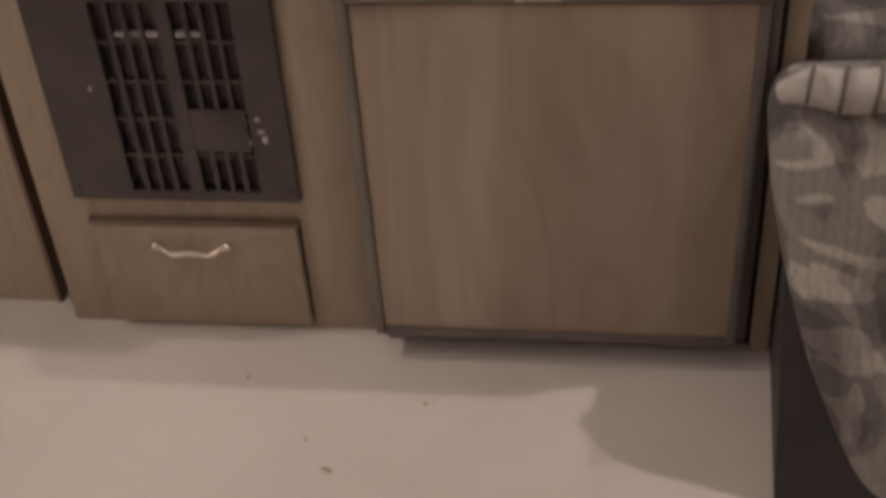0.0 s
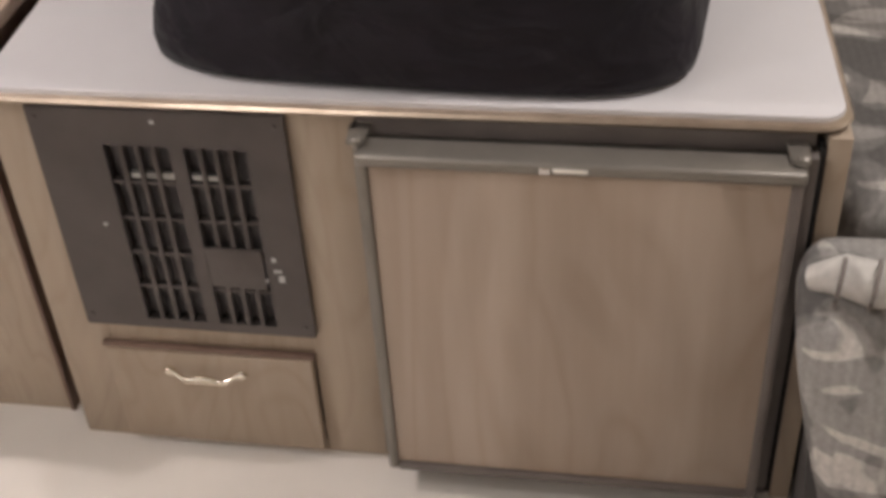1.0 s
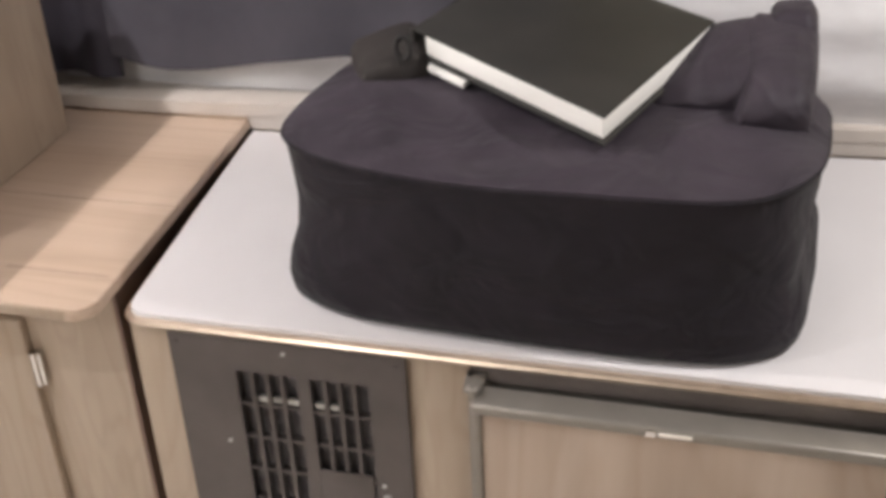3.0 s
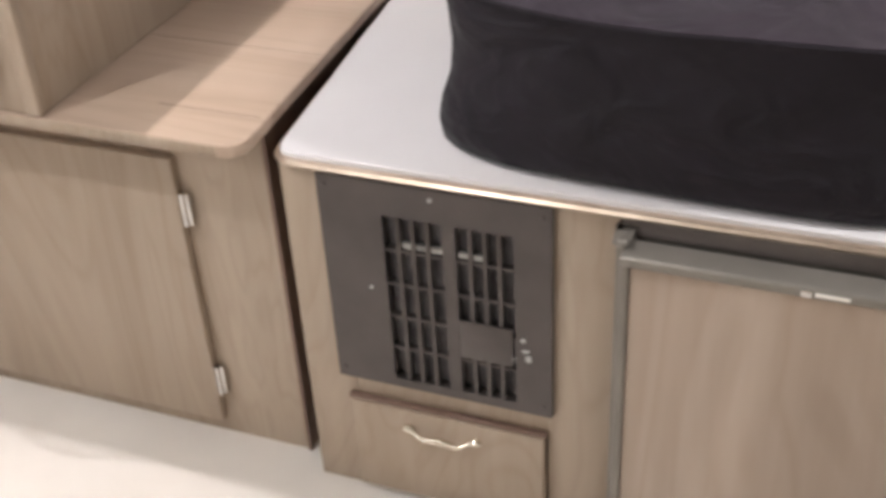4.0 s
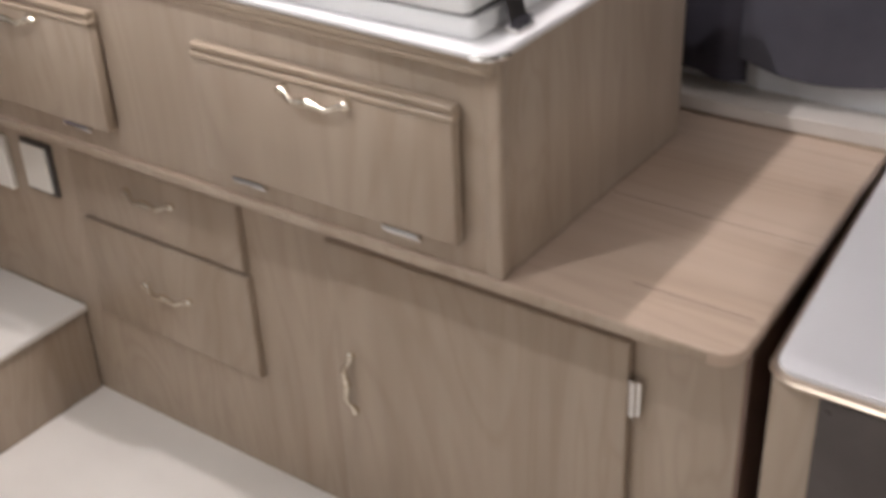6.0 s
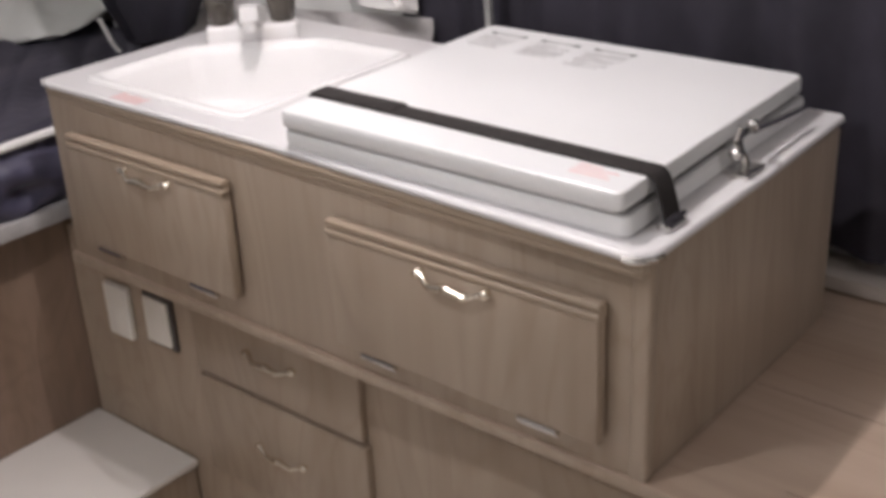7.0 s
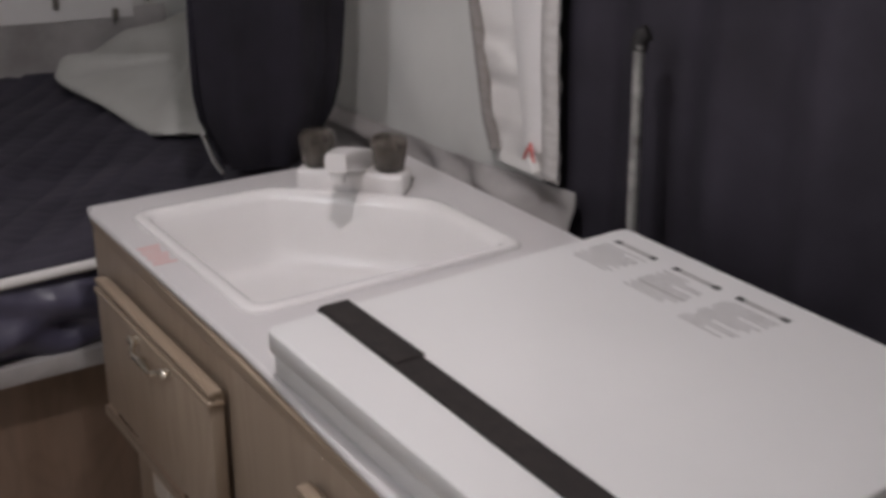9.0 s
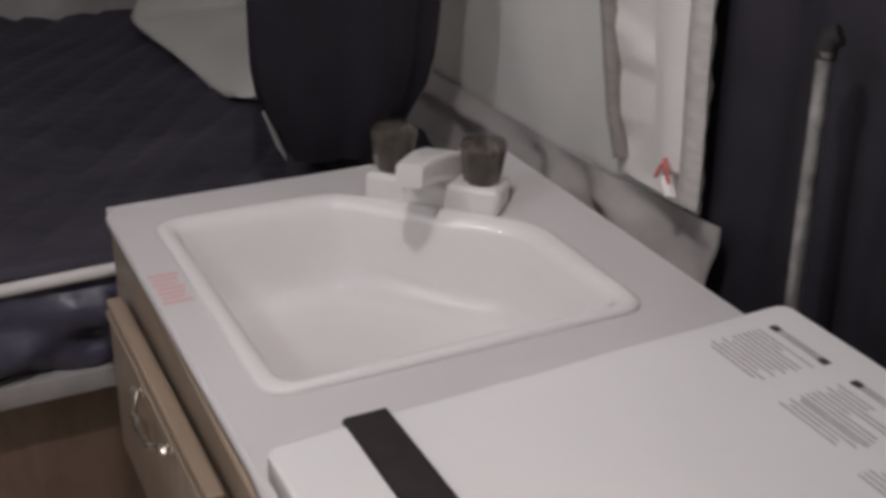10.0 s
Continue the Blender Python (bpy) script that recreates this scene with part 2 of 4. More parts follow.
def sweep(path, radius, bm=None, sides=10, squash=1.0):
    """A tube along path; radius is a number or a function of 0..1."""
    bm = bm or bmesh.new()
    path = [Vector(p) for p in path]
    rings = []
    for k, p in enumerate(path):
        d = (path[min(k + 1, len(path) - 1)] - path[max(k - 1, 0)]).normalized()
        side = d.cross(Vector((0, 0, 1)))
        side = side.normalized() if side.length > 0.05 else Vector((1, 0, 0))
        above = side.cross(d).normalized()
        r = radius(k / (len(path) - 1)) if callable(radius) else radius
        rings.append([bm.verts.new(p + side * r * math.cos(2 * math.pi * i / sides) + above * r * squash * math.sin(2 * math.pi * i / sides)) for i in range(sides)])
    skin(bm, rings)
    bm.faces.new(rings[0][::-1])
    bm.faces.new(rings[-1])
    return bm


def lathe(profile, centre, bm=None, sides=28, wobble=None):
    bm = bm or bmesh.new()
    rings = []
    for r, z in profile:
        rings.append([bm.verts.new((centre[0] + (r + (wobble(i) if wobble else 0)) * math.cos(2 * math.pi * i / sides),
                                    centre[1] + (r + (wobble(i) if wobble else 0)) * math.sin(2 * math.pi * i / sides), centre[2] + z)) for i in range(sides)])
    skin(bm, rings)
    bm.faces.new(rings[0][::-1])
    bm.faces.new(rings[-1])
    return bm


def sheet(fn, nu, nv, thick=0.003, bm=None):
    """A cloth with thickness: fn(u, v) gives a place, u and v from 0 to 1."""
    bm = bm or bmesh.new()
    grid = [[Vector(fn(u / nu, v / nv)) for v in range(nv + 1)] for u in range(nu + 1)]
    front, back = [], []
    for u in range(nu + 1):
        f, b = [], []
        for v in range(nv + 1):
            du = grid[min(u + 1, nu)][v] - grid[max(u - 1, 0)][v]
            dv = grid[u][min(v + 1, nv)] - grid[u][max(v - 1, 0)]
            n = du.cross(dv).normalized()
            f.append(bm.verts.new(grid[u][v]))
            b.append(bm.verts.new(grid[u][v] - n * thick))
        front.append(f)
        back.append(b)
    for u in range(nu):
        for v in range(nv):
            bm.faces.new((front[u][v], front[u + 1][v], front[u + 1][v + 1], front[u][v + 1]))
            bm.faces.new((back[u][v], back[u][v + 1], back[u + 1][v + 1], back[u + 1][v]))
    for u in range(nu):
        bm.faces.new((front[u][0], back[u][0], back[u + 1][0], front[u + 1][0]))
        bm.faces.new((front[u][nv], front[u + 1][nv], back[u + 1][nv], back[u][nv]))
    for v in range(nv):
        bm.faces.new((front[0][v], front[0][v + 1], back[0][v + 1], back[0][v]))
        bm.faces.new((front[nu][v], back[nu][v], back[nu][v + 1], front[nu][v + 1]))
    return bm


def mesh_of(name, bm, material, smooth=35):
    bmesh.ops.recalc_face_normals(bm, faces=bm.faces)
    limit = radians(smooth)
    for f in bm.faces:
        f.smooth = True
    for e in bm.edges:
        e.smooth = len(e.link_faces) == 2 and e.calc_face_angle(0) < limit and all(len(f.verts) < 9 for f in e.link_faces)
    me = bpy.data.meshes.new(name)
    bm.to_mesh(me)
    bm.free()
    me.materials.append(material)
    return me


def part(name, bm, material, parent=None, label="", smooth=35):
    """Links a mesh, built in world places, as one object under its thing or part."""
    ob = new(name, mesh_of(name, bm, material, smooth))
    if parent:
        ob.parent = parent
        ob.matrix_parent_inverse = base_of(parent).inverted()
    if label:
        ob["label"] = label
    return ob


def base_of(ob):
    m = ob.matrix_basis.copy()
    if ob.parent:
        m = base_of(ob.parent) @ ob.matrix_parent_inverse @ m
    return m


def setting(name, bm, material, label, category="", smooth=35):
    return tagged(part(name, bm, material, None, "", smooth), label, category or name.split("_")[0], kind="structure")


def thing(name, place, label, category, group=""):
    ob = new(name)
    ob.empty_display_size = 0.05
    ob.location = place
    return tagged(ob, label, category, group)


def handle_mesh():
    """A cast pull, 0.12 long on x: two leaf-shaped ends and a beaded grip hung a little lower."""
    path, n = [], 48
    for k in range(n + 1):
        s = -1 + 2 * k / n
        rise = min(1.0, max(0.0, (0.86 - abs(s)) / 0.44))
        rise = rise * rise * (3 - 2 * rise)
        path.append((0.060 * s, -0.0055 - 0.0085 * rise, -0.0065 * rise + 0.0016 * math.cos(7 * s) * rise))

    def radius(f):
        s = abs(2 * f - 1)
        leaf = 0.0034 * math.exp(-((s - 0.86) / 0.12) ** 2) - 0.0022 * max(0.0, s - 0.92) / 0.08
        grip = 0.0026 * math.exp(-(s / 0.34) ** 4)
        beads = sum(math.exp(-((s - at) / 0.04) ** 2) * r for at, r in ((0.0, 0.0014), (0.40, 0.0016), (0.52, 0.0008)))
        return 0.0028 + leaf + grip + beads
    bm = sweep(path, radius, None, 10)
    for s in (-1, 1):
        sweep([(s * 0.051, 0.001, 0.0), (s * 0.051, -0.003, 0.0), (s * 0.051, -0.007, 0.0)], lambda f: 0.0065 - 0.002 * f, bm, 10)
    return mesh_of("bow_pull", bm, BRASS, 50)


PULL = handle_mesh()


def pull(parent, x, y, z, upright=False):
    ob = new("handle", PULL)
    ob.parent = parent
    ob.matrix_parent_inverse = base_of(parent).inverted()
    ob.matrix_basis = pose(x, y, z, 0, 90 if upright else 0, 0)
    ob["label"] = "pale brass bow-shaped pull"
    return ob


def hinge(parent, x, y, z, along="x", length=0.05):
    d = Vector((length / 2, 0, 0)) if along == "x" else Vector((0, 0, length / 2))
    c = Vector((x, y, z))
    bm = sweep([c - d, c - d * 0.33, c + d * 0.33, c + d], 0.0045, None, 8)
    if along == "x":
        box(x - length / 2, x + length / 2, y + 0.001, y + 0.006, z - 0.009, z + 0.009, 0.001, bm)
    else:
        box(x - 0.010, x + 0.010, y + 0.001, y + 0.006, z - length / 2, z + length / 2, 0.001, bm)
    return part("hinge", bm, CHROME, parent, "small silver hinge")


def slab_front(name, parent, x0, x1, z0, z1, y, material, lip=0.0, thick=0.016):
    """A drawer or door front whose face lies at y; lip: height of the moulded finger rail on top."""
    bm = box(x0, x1, y, y + thick, z0, z1 - lip, 0.003)
    if lip:
        ob = part(name, bm, material, parent)
        rail = bmesh.new()
        box(x0 - 0.001, x1 + 0.001, y + 0.004, y + thick, z1 - lip * 1.02, z1 - 0.003, 0.0015, rail, 2)
        box(x0 - 0.002, x1 + 0.002, y - 0.001, y + thick - 0.002, z1 - lip * 0.40, z1, 0.003, rail, 3)
        box(x0 - 0.002, x1 + 0.002, y - 0.003, y + thick - 0.001, z1 - lip * 1.02, z1 - lip * 0.56, 0.0035, rail, 3)
        part("finger_rail", rail, OAK_LIP, ob, "paler moulded oak rail")
        return ob
    return part(name, bm, material, parent)

# ---- setting ----
setting("floor", box(-2.7, 1.9, -0.75, 1.86, -0.04, 0.0, 0), VINYL, "pale beige sheet vinyl floor with faint stains")
setting("ceiling", box(-3.5, 2.9, -0.85, 1.95, 2.02, 2.06, 0), CEILING, "plain beige camper roof lining")
setting("wall_north", box(-2.42, 1.9, 1.80, 1.84, 0.0, 0.588, 0), WALL_WOOD, "low camper side wall in wood-grain panelling", "wall")
setting("wall_south", box(-2.42, 1.9, -0.80, -0.76, 0.0, 0.70, 0), WALL_WOOD, "low camper side wall in wood-grain panelling", "wall")
setting("wall_east", box(1.90, 1.94, -0.80, 1.84, 0.0, 0.70, 0), WALL_WOOD, "low camper end wall in wood-grain panelling", "wall")
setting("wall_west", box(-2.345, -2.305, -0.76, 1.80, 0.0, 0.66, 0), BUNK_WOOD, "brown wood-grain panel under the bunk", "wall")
setting("trim", prism([(-2.34, 1.716), (-0.92, 1.716), (0.27, 1.7885), (1.9, 1.797), (1.9, 1.835), (-2.34, 1.835)], 0.6115, 0.6325), LEDGE, "beige vinyl ledge along the top of the side wall", "ledge")
setting("trim_face", prism([(-0.757, 1.7285), (0.27, 1.7905), (1.9, 1.799), (1.9, 1.830), (-0.757, 1.830)], 0.5875, 0.6110), LEDGE, "beige vinyl face below the side wall ledge", "ledge")
setting("backsplash", box(-2.14, -0.757, 1.722, 1.765, 0.6055, 0.6110, 0.001), OAK, "narrow oak strip between shelf and ledge", "trim")


def band(u, v):
    x = -1.12 + u * 3.0
    z = 0.630 + 0.240 * v
    return (x, 1.80 - 0.012 * math.sin(math.pi * v) + 0.008 * noise.noise(Vector((x * 3, z * 9, 0))) + 0.004 * math.sin(z * 60 + 2 * math.sin(x * 2)), z)


setting("tent_skirt", sheet(band, 70, 14, 0.004), SILVER, "silvery vinyl tent skirt with soft creases", "tent wall")


def screen(u, v):
    x, z = -1.12 + u * 3.0, 0.87 + 1.16 * v
    return (x, 1.82 + 0.004 * math.sin(x * 55), z)


setting("window_1", sheet(screen, 90, 6, 0.003), MESH, "olive mesh tent window", "window")
setting("tent_wall_south", box(-2.42, 1.9, -0.80, -0.78, 0.70, 2.02, 0), CANVAS, "plain grey canvas tent wall", "tent wall")
setting("tent_wall_east", box(1.9, 1.92, -0.80, 1.84, 0.70, 2.02, 0), CANVAS, "plain grey canvas tent wall", "tent wall")
setting("tent_back", box(-2.42, -1.12, 1.838, 1.858, 0.60, 2.02, 0), CANVAS, "grey canvas tent wall behind the curtains", "tent wall")


def hem_line(x):
    return 0.890 + 0.024 * (x + 2.5) + 0.05 * max(0.0, x + 2.1)


def galley_canvas(u, v):
    z = hem_line(-2.80 + u) - 0.01 + 1.14 * v
    x = -2.80 + (0.915 - 0.06 * v) * u
    return (x, 1.730 + 0.009 * noise.noise(Vector((x * 5, z * 4, 3))) + 0.012 * max(0.0, min(1.0, (x + 2.15) * 5)) * noise.noise(Vector((x * 6, z * 20, 13))) + 0.004 * noise.noise(Vector((x * 14 + 9 * z, z * 12, 8))), z)


def galley_hem(u, v):
    x = -2.80 + 1.002 * u - 0.012 * v * u ** 8 + 0.004 * math.sin(9 * v) * u ** 8
    z = 0.800 + (hem_line(x) - 0.800) * v
    soft = min(1.0, (1 - v) * 4) * (1 - 0.8 * u ** 10)
    crease = 0.013 * noise.noise(Vector((x * 9, z * 22, 1))) + 0.009 * math.sin(22 * x + 52 * z + 3 * math.sin(9 * x))
    return (x, 1.684 + 0.032 * v + ((1.5 + 1.2 * max(0.0, u - 0.7) / 0.3) * crease + 0.006 * noise.noise(Vector((x * 24 + 10 * z, z * 30, 2)))) * soft, z)


setting("tent_panel", sheet(galley_canvas, 40, 40, 0.004), CANVAS, "pale grey canvas tent panel", "tent wall")
setting("tent_hem", sheet(galley_hem, 90, 24, 0.004), CANVAS_DARK, "creased darker grey hem of the tent canvas", "tent wall", 80)


def flap_edge(u, v):
    z = 0.925 + 1.10 * v
    lean = z - 0.95
    x = (-1.985 - 0.24 * lean) * (1 - u) + (-1.838 - 0.06 * lean) * u
    return (x, 1.710 + 0.007 * noise.noise(Vector((x * 13, z * 40, 5))) + 0.0028 * math.sin(z * 95 + 14 * x) * (1 - u), z)


door_flap = thing("tent_flap", (-1.90, 1.71, 0.925), "white canvas flap edge with grey piping and a red tag", "tent flap")
part("flap", sheet(flap_edge, 24, 110, 0.004), CANVAS_WHITE, door_flap, "", 80)
STEPS = [k / 24 for k in range(25)]
part("edge_band", sheet(lambda u, v: (-1.905 - 0.19 * 1.1 * v * 0.9 + (0.048 + 0.125 * v) * u, 1.701 - 0.004 * math.sin(3.1 * u), 0.965 + 1.06 * v), 6, 30, 0.003), PLASTIC, door_flap, "plain white edge band")
part("piping", sheet(lambda u, v: (-1.858 - 0.062 * v + 0.036 * u + 0.0012 * math.sin(30 * v), 1.697 - 0.006 * math.sin(math.pi * u), 0.938 + 1.09 * v), 8, 60, 0.004), PIPING, door_flap, "pale grey rolled piping")
part("zip", sweep([(-1.983 - 0.27 * s + (0.010 if s == 0 else 0), 1.704, 0.943 + 1.08 * s) for s in STEPS], 0.010, None, 10, 0.8), ZIP, door_flap, "grey covered zip")
for x, z, w, h, lean in ((-1.884, 0.962, 0.004, 0.020, 28), (-1.871, 0.966, 0.005, 0.028, -22)):
    mark = box(-w / 2, w / 2, -0.0015, 0.0015, -h / 2, h / 2, 0.0005)
    bmesh.ops.transform(mark, matrix=Matrix.Translation((x, 1.690, z)) @ Matrix.Rotation(radians(lean), 4, "Y"), verts=mark.verts)
    part("tag", mark, RED, door_flap, "small red printed tag")
part("tag_strip", sweep([(-1.872, 1.692, 0.960), (-1.864, 1.690, 0.950), (-1.856, 1.687, 0.942)], 0.0065, None, 8, 0.3), CANVAS_WHITE, door_flap, "white cloth tag end")


def curtain(name, label, x0, x1, y, z0, z1, pleats, depth, material, phase=0.0, flare=0.0, hem=0.0):
    def cloth(u, v):
        x = x0 + (x1 - x0) * u
        fold = depth * math.sin(2 * math.pi * pleats * u + phase + 0.8 * math.sin(5 * u + phase)) * (0.55 + 0.45 * (1 - v))
        fold += 0.35 * depth * noise.noise(Vector((x * 7, v * 3, phase)))
        low = z0 + hem * math.sin(2 * math.pi * pleats * u * 0.5 + phase)
        return (x, y + fold - flare * (1 - v), low + (z1 - low) * v)
    ob = thing(name, ((x0 + x1) / 2, y, z0), label, "curtain")
    part("cloth", sheet(cloth, 110, 24, 0.003), material, ob, smooth=80)
    return ob


curtain("curtain", "dark navy curtain hanging in folds behind the stove", -1.92, -0.98, 1.745, 0.66, 2.0, 7, 0.014, NAVY, 0.6)
curtain("curtain", "slate-dark curtain bunched over the wall ledge", -1.03, -0.235, 1.762, 0.698, 2.0, 3, 0.012, NAVY_SHEEN, 2.6, 0.018, 0.020)
strapw = sweep([(0.155 + 0.035 * k / 10, 1.785 - 0.004 * math.sin(k), 0.872 + 0.5 * k / 10) for k in range(11)], 0.016, None, 10, 0.2)
tagged(part("window_strap", strapw, CANVAS_WHITE), "white cloth strap hanging before the mesh window", "strap")

# ---- fridge cabinet ----
FC = thing("fridge_cabinet", (-0.21, 1.5, 0), "light oak camper base cabinet round the fridge and furnace", "cabinet")
carcass = bmesh.new()
prism([(-0.706, 1.215), (-0.690, 1.215), (-0.728, 1.770), (-0.744, 1.770)], 0.0, 0.566, 0, carcass)
box(0.266, 0.282, 1.215, 1.795, 0.0, 0.566, 0.001, carcass)
box(-0.720, 0.266, 1.771, 1.795, 0.0, 0.566, 0, carcass)
box(-0.690, 0.266, 1.23, 1.770, 0.004, 0.020, 0, carcass)
part("body", carcass, OAK, FC)
for x0, x1 in ((-0.708, -0.630), (-0.343, -0.252)):
    part("stile", box(x0, x1, 1.197, 1.216, 0.0, 0.566, 0.0015), OAK, FC)
part("stile", box(0.266, 0.291, 1.180, 1.2145, 0.0, 0.566, 0.0015), OAK, FC)
for z0, z1 in ((0.186, 0.232), (0.0, 0.022), (0.556, 0.566)):
    part("rail", box(-0.630, -0.343, 1.1975, 1.216, z0, z1, 0.0015), OAK, FC)
FD = slab_front("drawer", FC, -0.636, -0.345, 0.012, 0.182, 1.184, OAK_DOOR)
pull(FD, -0.496, 1.184, 0.1535)
# Dark rail that paints the shadow line over the drawer.
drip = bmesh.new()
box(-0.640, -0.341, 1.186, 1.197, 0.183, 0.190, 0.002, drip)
part("drawer_shadow_rail", drip, OAK_SHADED, FC, "oak rail darkened as the shadow line above the drawer")

CT = thing("worktop", (-0.21, 1.5, 0.566), "white laminate worktop with a brassy metal edge", "worktop")
FRONT_L = [(-0.678 + 0.030 * math.cos(radians(180 + 15 * k)), 1.2165 + 0.030 * math.sin(radians(180 + 15 * k))) for k in range(7)]
FRONT_R = [(0.254 + 0.030 * math.cos(radians(270 + 15 * k)), 1.2185 + 0.030 * math.sin(radians(270 + 15 * k))) for k in range(7)]
part("slab", prism(FRONT_L + FRONT_R + [(0.267, 1.787), (-0.7505, 1.7255)], 0.567, 0.586, 0.002), WORKTOP, CT)
rim = [(-0.7510, 1.724, 0.574), (-0.733, 1.5, 0.574)] + [(x, y, 0.574) for x, y in FRONT_L] + [(-0.5, 1.186, 0.574), (-0.2, 1.1865, 0.574), (0.1, 1.188, 0.574)] + [(x, y, 0.574) for x, y in FRONT_R] + [(0.276, 1.5, 0.574), (0.2675, 1.787, 0.574)]
part("metal_edge", sweep(rim, 0.0095, None, 8, 0.55), EDGE_METAL, CT, "brassy rolled metal edge")

# furnace grille
FU = thing("furnace", (-0.493, 1.21, 0.23), "brown steel furnace front with slotted air grille", "furnace")
cols = [[], []]
for g, (a, b) in enumerate(((-0.562, -0.480), (-0.462, -0.384))):
    n = 4
    w = (b - a) / n
    cols[g] = [(a + w * k, a + w * (k + 1)) for k in range(n)]
for x0, x1, y0, z0, z1 in ((-0.650, -0.562, 1.186, 0.225, 0.563), (-0.480, -0.462, 1.1864, 0.240, 0.513), (-0.384, -0.334, 1.186, 0.225, 0.563), (-0.562, -0.384, 1.186, 0.513, 0.563), (-0.562, -0.384, 1.186, 0.225, 0.240)):
    part("front_strip", box(x0, x1, y0, 1.200, z0, z1, 0.0), BROWN_METAL, FU)
# The brown plate's side is coloured black to paint in its shade.
part("return_edge", box(-0.346, -0.333, 1.200, 1.216, 0.229, 0.563, 0), DARK, FU, "side of the plate coloured black for its shade")
part("cavity", box(-0.564, -0.382, 1.206, 1.216, 0.235, 0.54, 0), DUSTY, FU, "dusty space behind the grille, colour lifted for lost light")
for g in range(2):
    for a, b in cols[g][1:]:
        part("slat", box(a - 0.0030, a + 0.0030, 1.187, 1.199, 0.238, 0.514, 0.0008), BROWN_METAL, FU)
    x0, x1 = cols[g][0][0], cols[g][-1][1]
    for k in range(1, 5):
        z = 0.513 - 0.0546 * k
        part("crossbar", box(x0, x1, 1.1885, 1.199, z - 0.0022, z + 0.0022, 0.0006), BROWN_METAL, FU)
part("label_plate", box(-0.461, -0.387, 1.1845, 1.1875, 0.303, 0.366, 0.001), BROWN_METAL, FU, "small grey metal plate over the slots")
part("crossbar", box(-0.540, -0.481, 1.1905, 1.1985, 0.463, 0.472, 0.002), POLE, FU, "shiny inner rod glinting through the slots")
part("crossbar", box(-0.461, -0.426, 1.1905, 1.1985, 0.463, 0.472, 0.002), POLE, FU, "shiny inner rod glinting through the slots")
for x, z, w, h in ((-0.373, 0.352, 0.006, 0.006), (-0.370, 0.334, 0.010, 0.004), (-0.366, 0.322, 0.008, 0.010), (-0.386, 0.318, 0.004, 0.004), (-0.585, 0.395, 0.005, 0.005), (-0.493, 0.548, 0.005, 0.005)):
    part("printed_mark", box(x - w / 2, x + w / 2, 1.1845, 1.1862, z - h / 2, z + h / 2, 0.0004), GREY_INK, FU)
for x, z in ((-0.640, 0.548), (-0.346, 0.548), (-0.640, 0.242), (-0.346, 0.242)):
    part("screw", lathe([(0.0005, 0.0), (0.004, 0.0), (0.003, 0.0015), (0.0005, 0.002)], (0, 0, 0), None, 10), BROWN_METAL, FU).matrix_basis = Matrix.Translation((x, 1.186, z)) @ Matrix.Rotation(radians(90), 4, "X")

# fridge
FR = thing("refrigerator", (0.0, 1.3, 0.03), "small built-in fridge with a wood-grain door panel", "refrigerator")
part("body", box(-0.246, 0.252, 1.200, 1.74, 0.030, 0.556, 0.002), GREY_METAL, FR)
# Dark brown here carries the shade under the worktop edge.
part("top_grille", box(-0.249, 0.255, 1.190, 1.199, 0.540, 0.565, 0.002), BROWN_GREY, FR, "recessed strip above the door, coloured dark brown for shade")
DOOR = part("door", box(-0.236, 0.238, 1.146, 1.186, 0.044, 0.532, 0.004), GREY_METAL, FR)
part("panel", box(-0.228, 0.231, 1.1415, 1.150, 0.054, 0.529, 0.0015), FRIDGE_WOOD, DOOR, "brown wood-grain door panel")
for x0, x1, z0, z1, y0 in ((-0.240, -0.228, 0.042, 0.532, 1.137), (0.229, 0.242, 0.042, 0.532, 1.137), (-0.228, 0.229, 0.040, 0.054, 1.137)):
    part("trim", box(x0, x1, y0, 1.188, z0, z1, 0.003), GREY_METAL if x0 < -0.23 else BROWN_GREY, DOOR, "grey-brown metal trim")
grip = box(-0.240, 0.244, 1.130, 1.172, 0.535, 0.5505, 0.005, None, 3)
part("grip_rail", grip, GREY_METAL, DOOR, "grey metal grip rail along the top")
badge = box(-0.036, -0.024, 1.1285, 1.131, 0.538, 0.547, 0.001)
part("badge", badge, CHROME, DOOR, "small shiny maker's badge")
part("badge", box(-0.021, 0.016, 1.1285, 1.131, 0.540, 0.545, 0.001), IVORY, DOOR, "pale plain badge bar")
for x in (-0.243, 0.236):
    hb = prism([(x - 0.013, 1.190), (x - 0.009, 1.150), (x + 0.006, 1.141), (x + 0.011, 1.152), (x + 0.012, 1.190)], 0.5515, 0.556, 0.001)
    lathe([(0.006, 0), (0.008, 0.002), (0.007, 0.005), (0.004, 0.007)], (x + 0.003, 1.150, 0.5555), hb, 12)
    part("hinge", hb, GREY_METAL, FR, "grey door hinge bracket")
part("kick_strip", box(-0.240, 0.258, 1.175, 1.200, 0.012, 0.036, 0.002), BROWN_METAL, FR, "dark strip under the door")
# Right strip is darker than the left one; its shade is in the colour.
part("side_strip", box(0.244, 0.258, 1.168, 1.200, 0.03, 0.548, 0.002), BROWN_GREY, FR, "side strip coloured brown-grey for its shade")
# Black filler strip paints the shade of the slot beside the fridge.
part("side_gap_shade", box(0.2585, 0.2655, 1.180, 1.200, 0.01, 0.553, 0), DARK, FR, "black strip standing in for shade beside the fridge")
part("side_strip", box(-0.253, -0.246, 1.176, 1.215, 0.03, 0.556, 0.001), GREY_METAL, FR, "grey side strip")

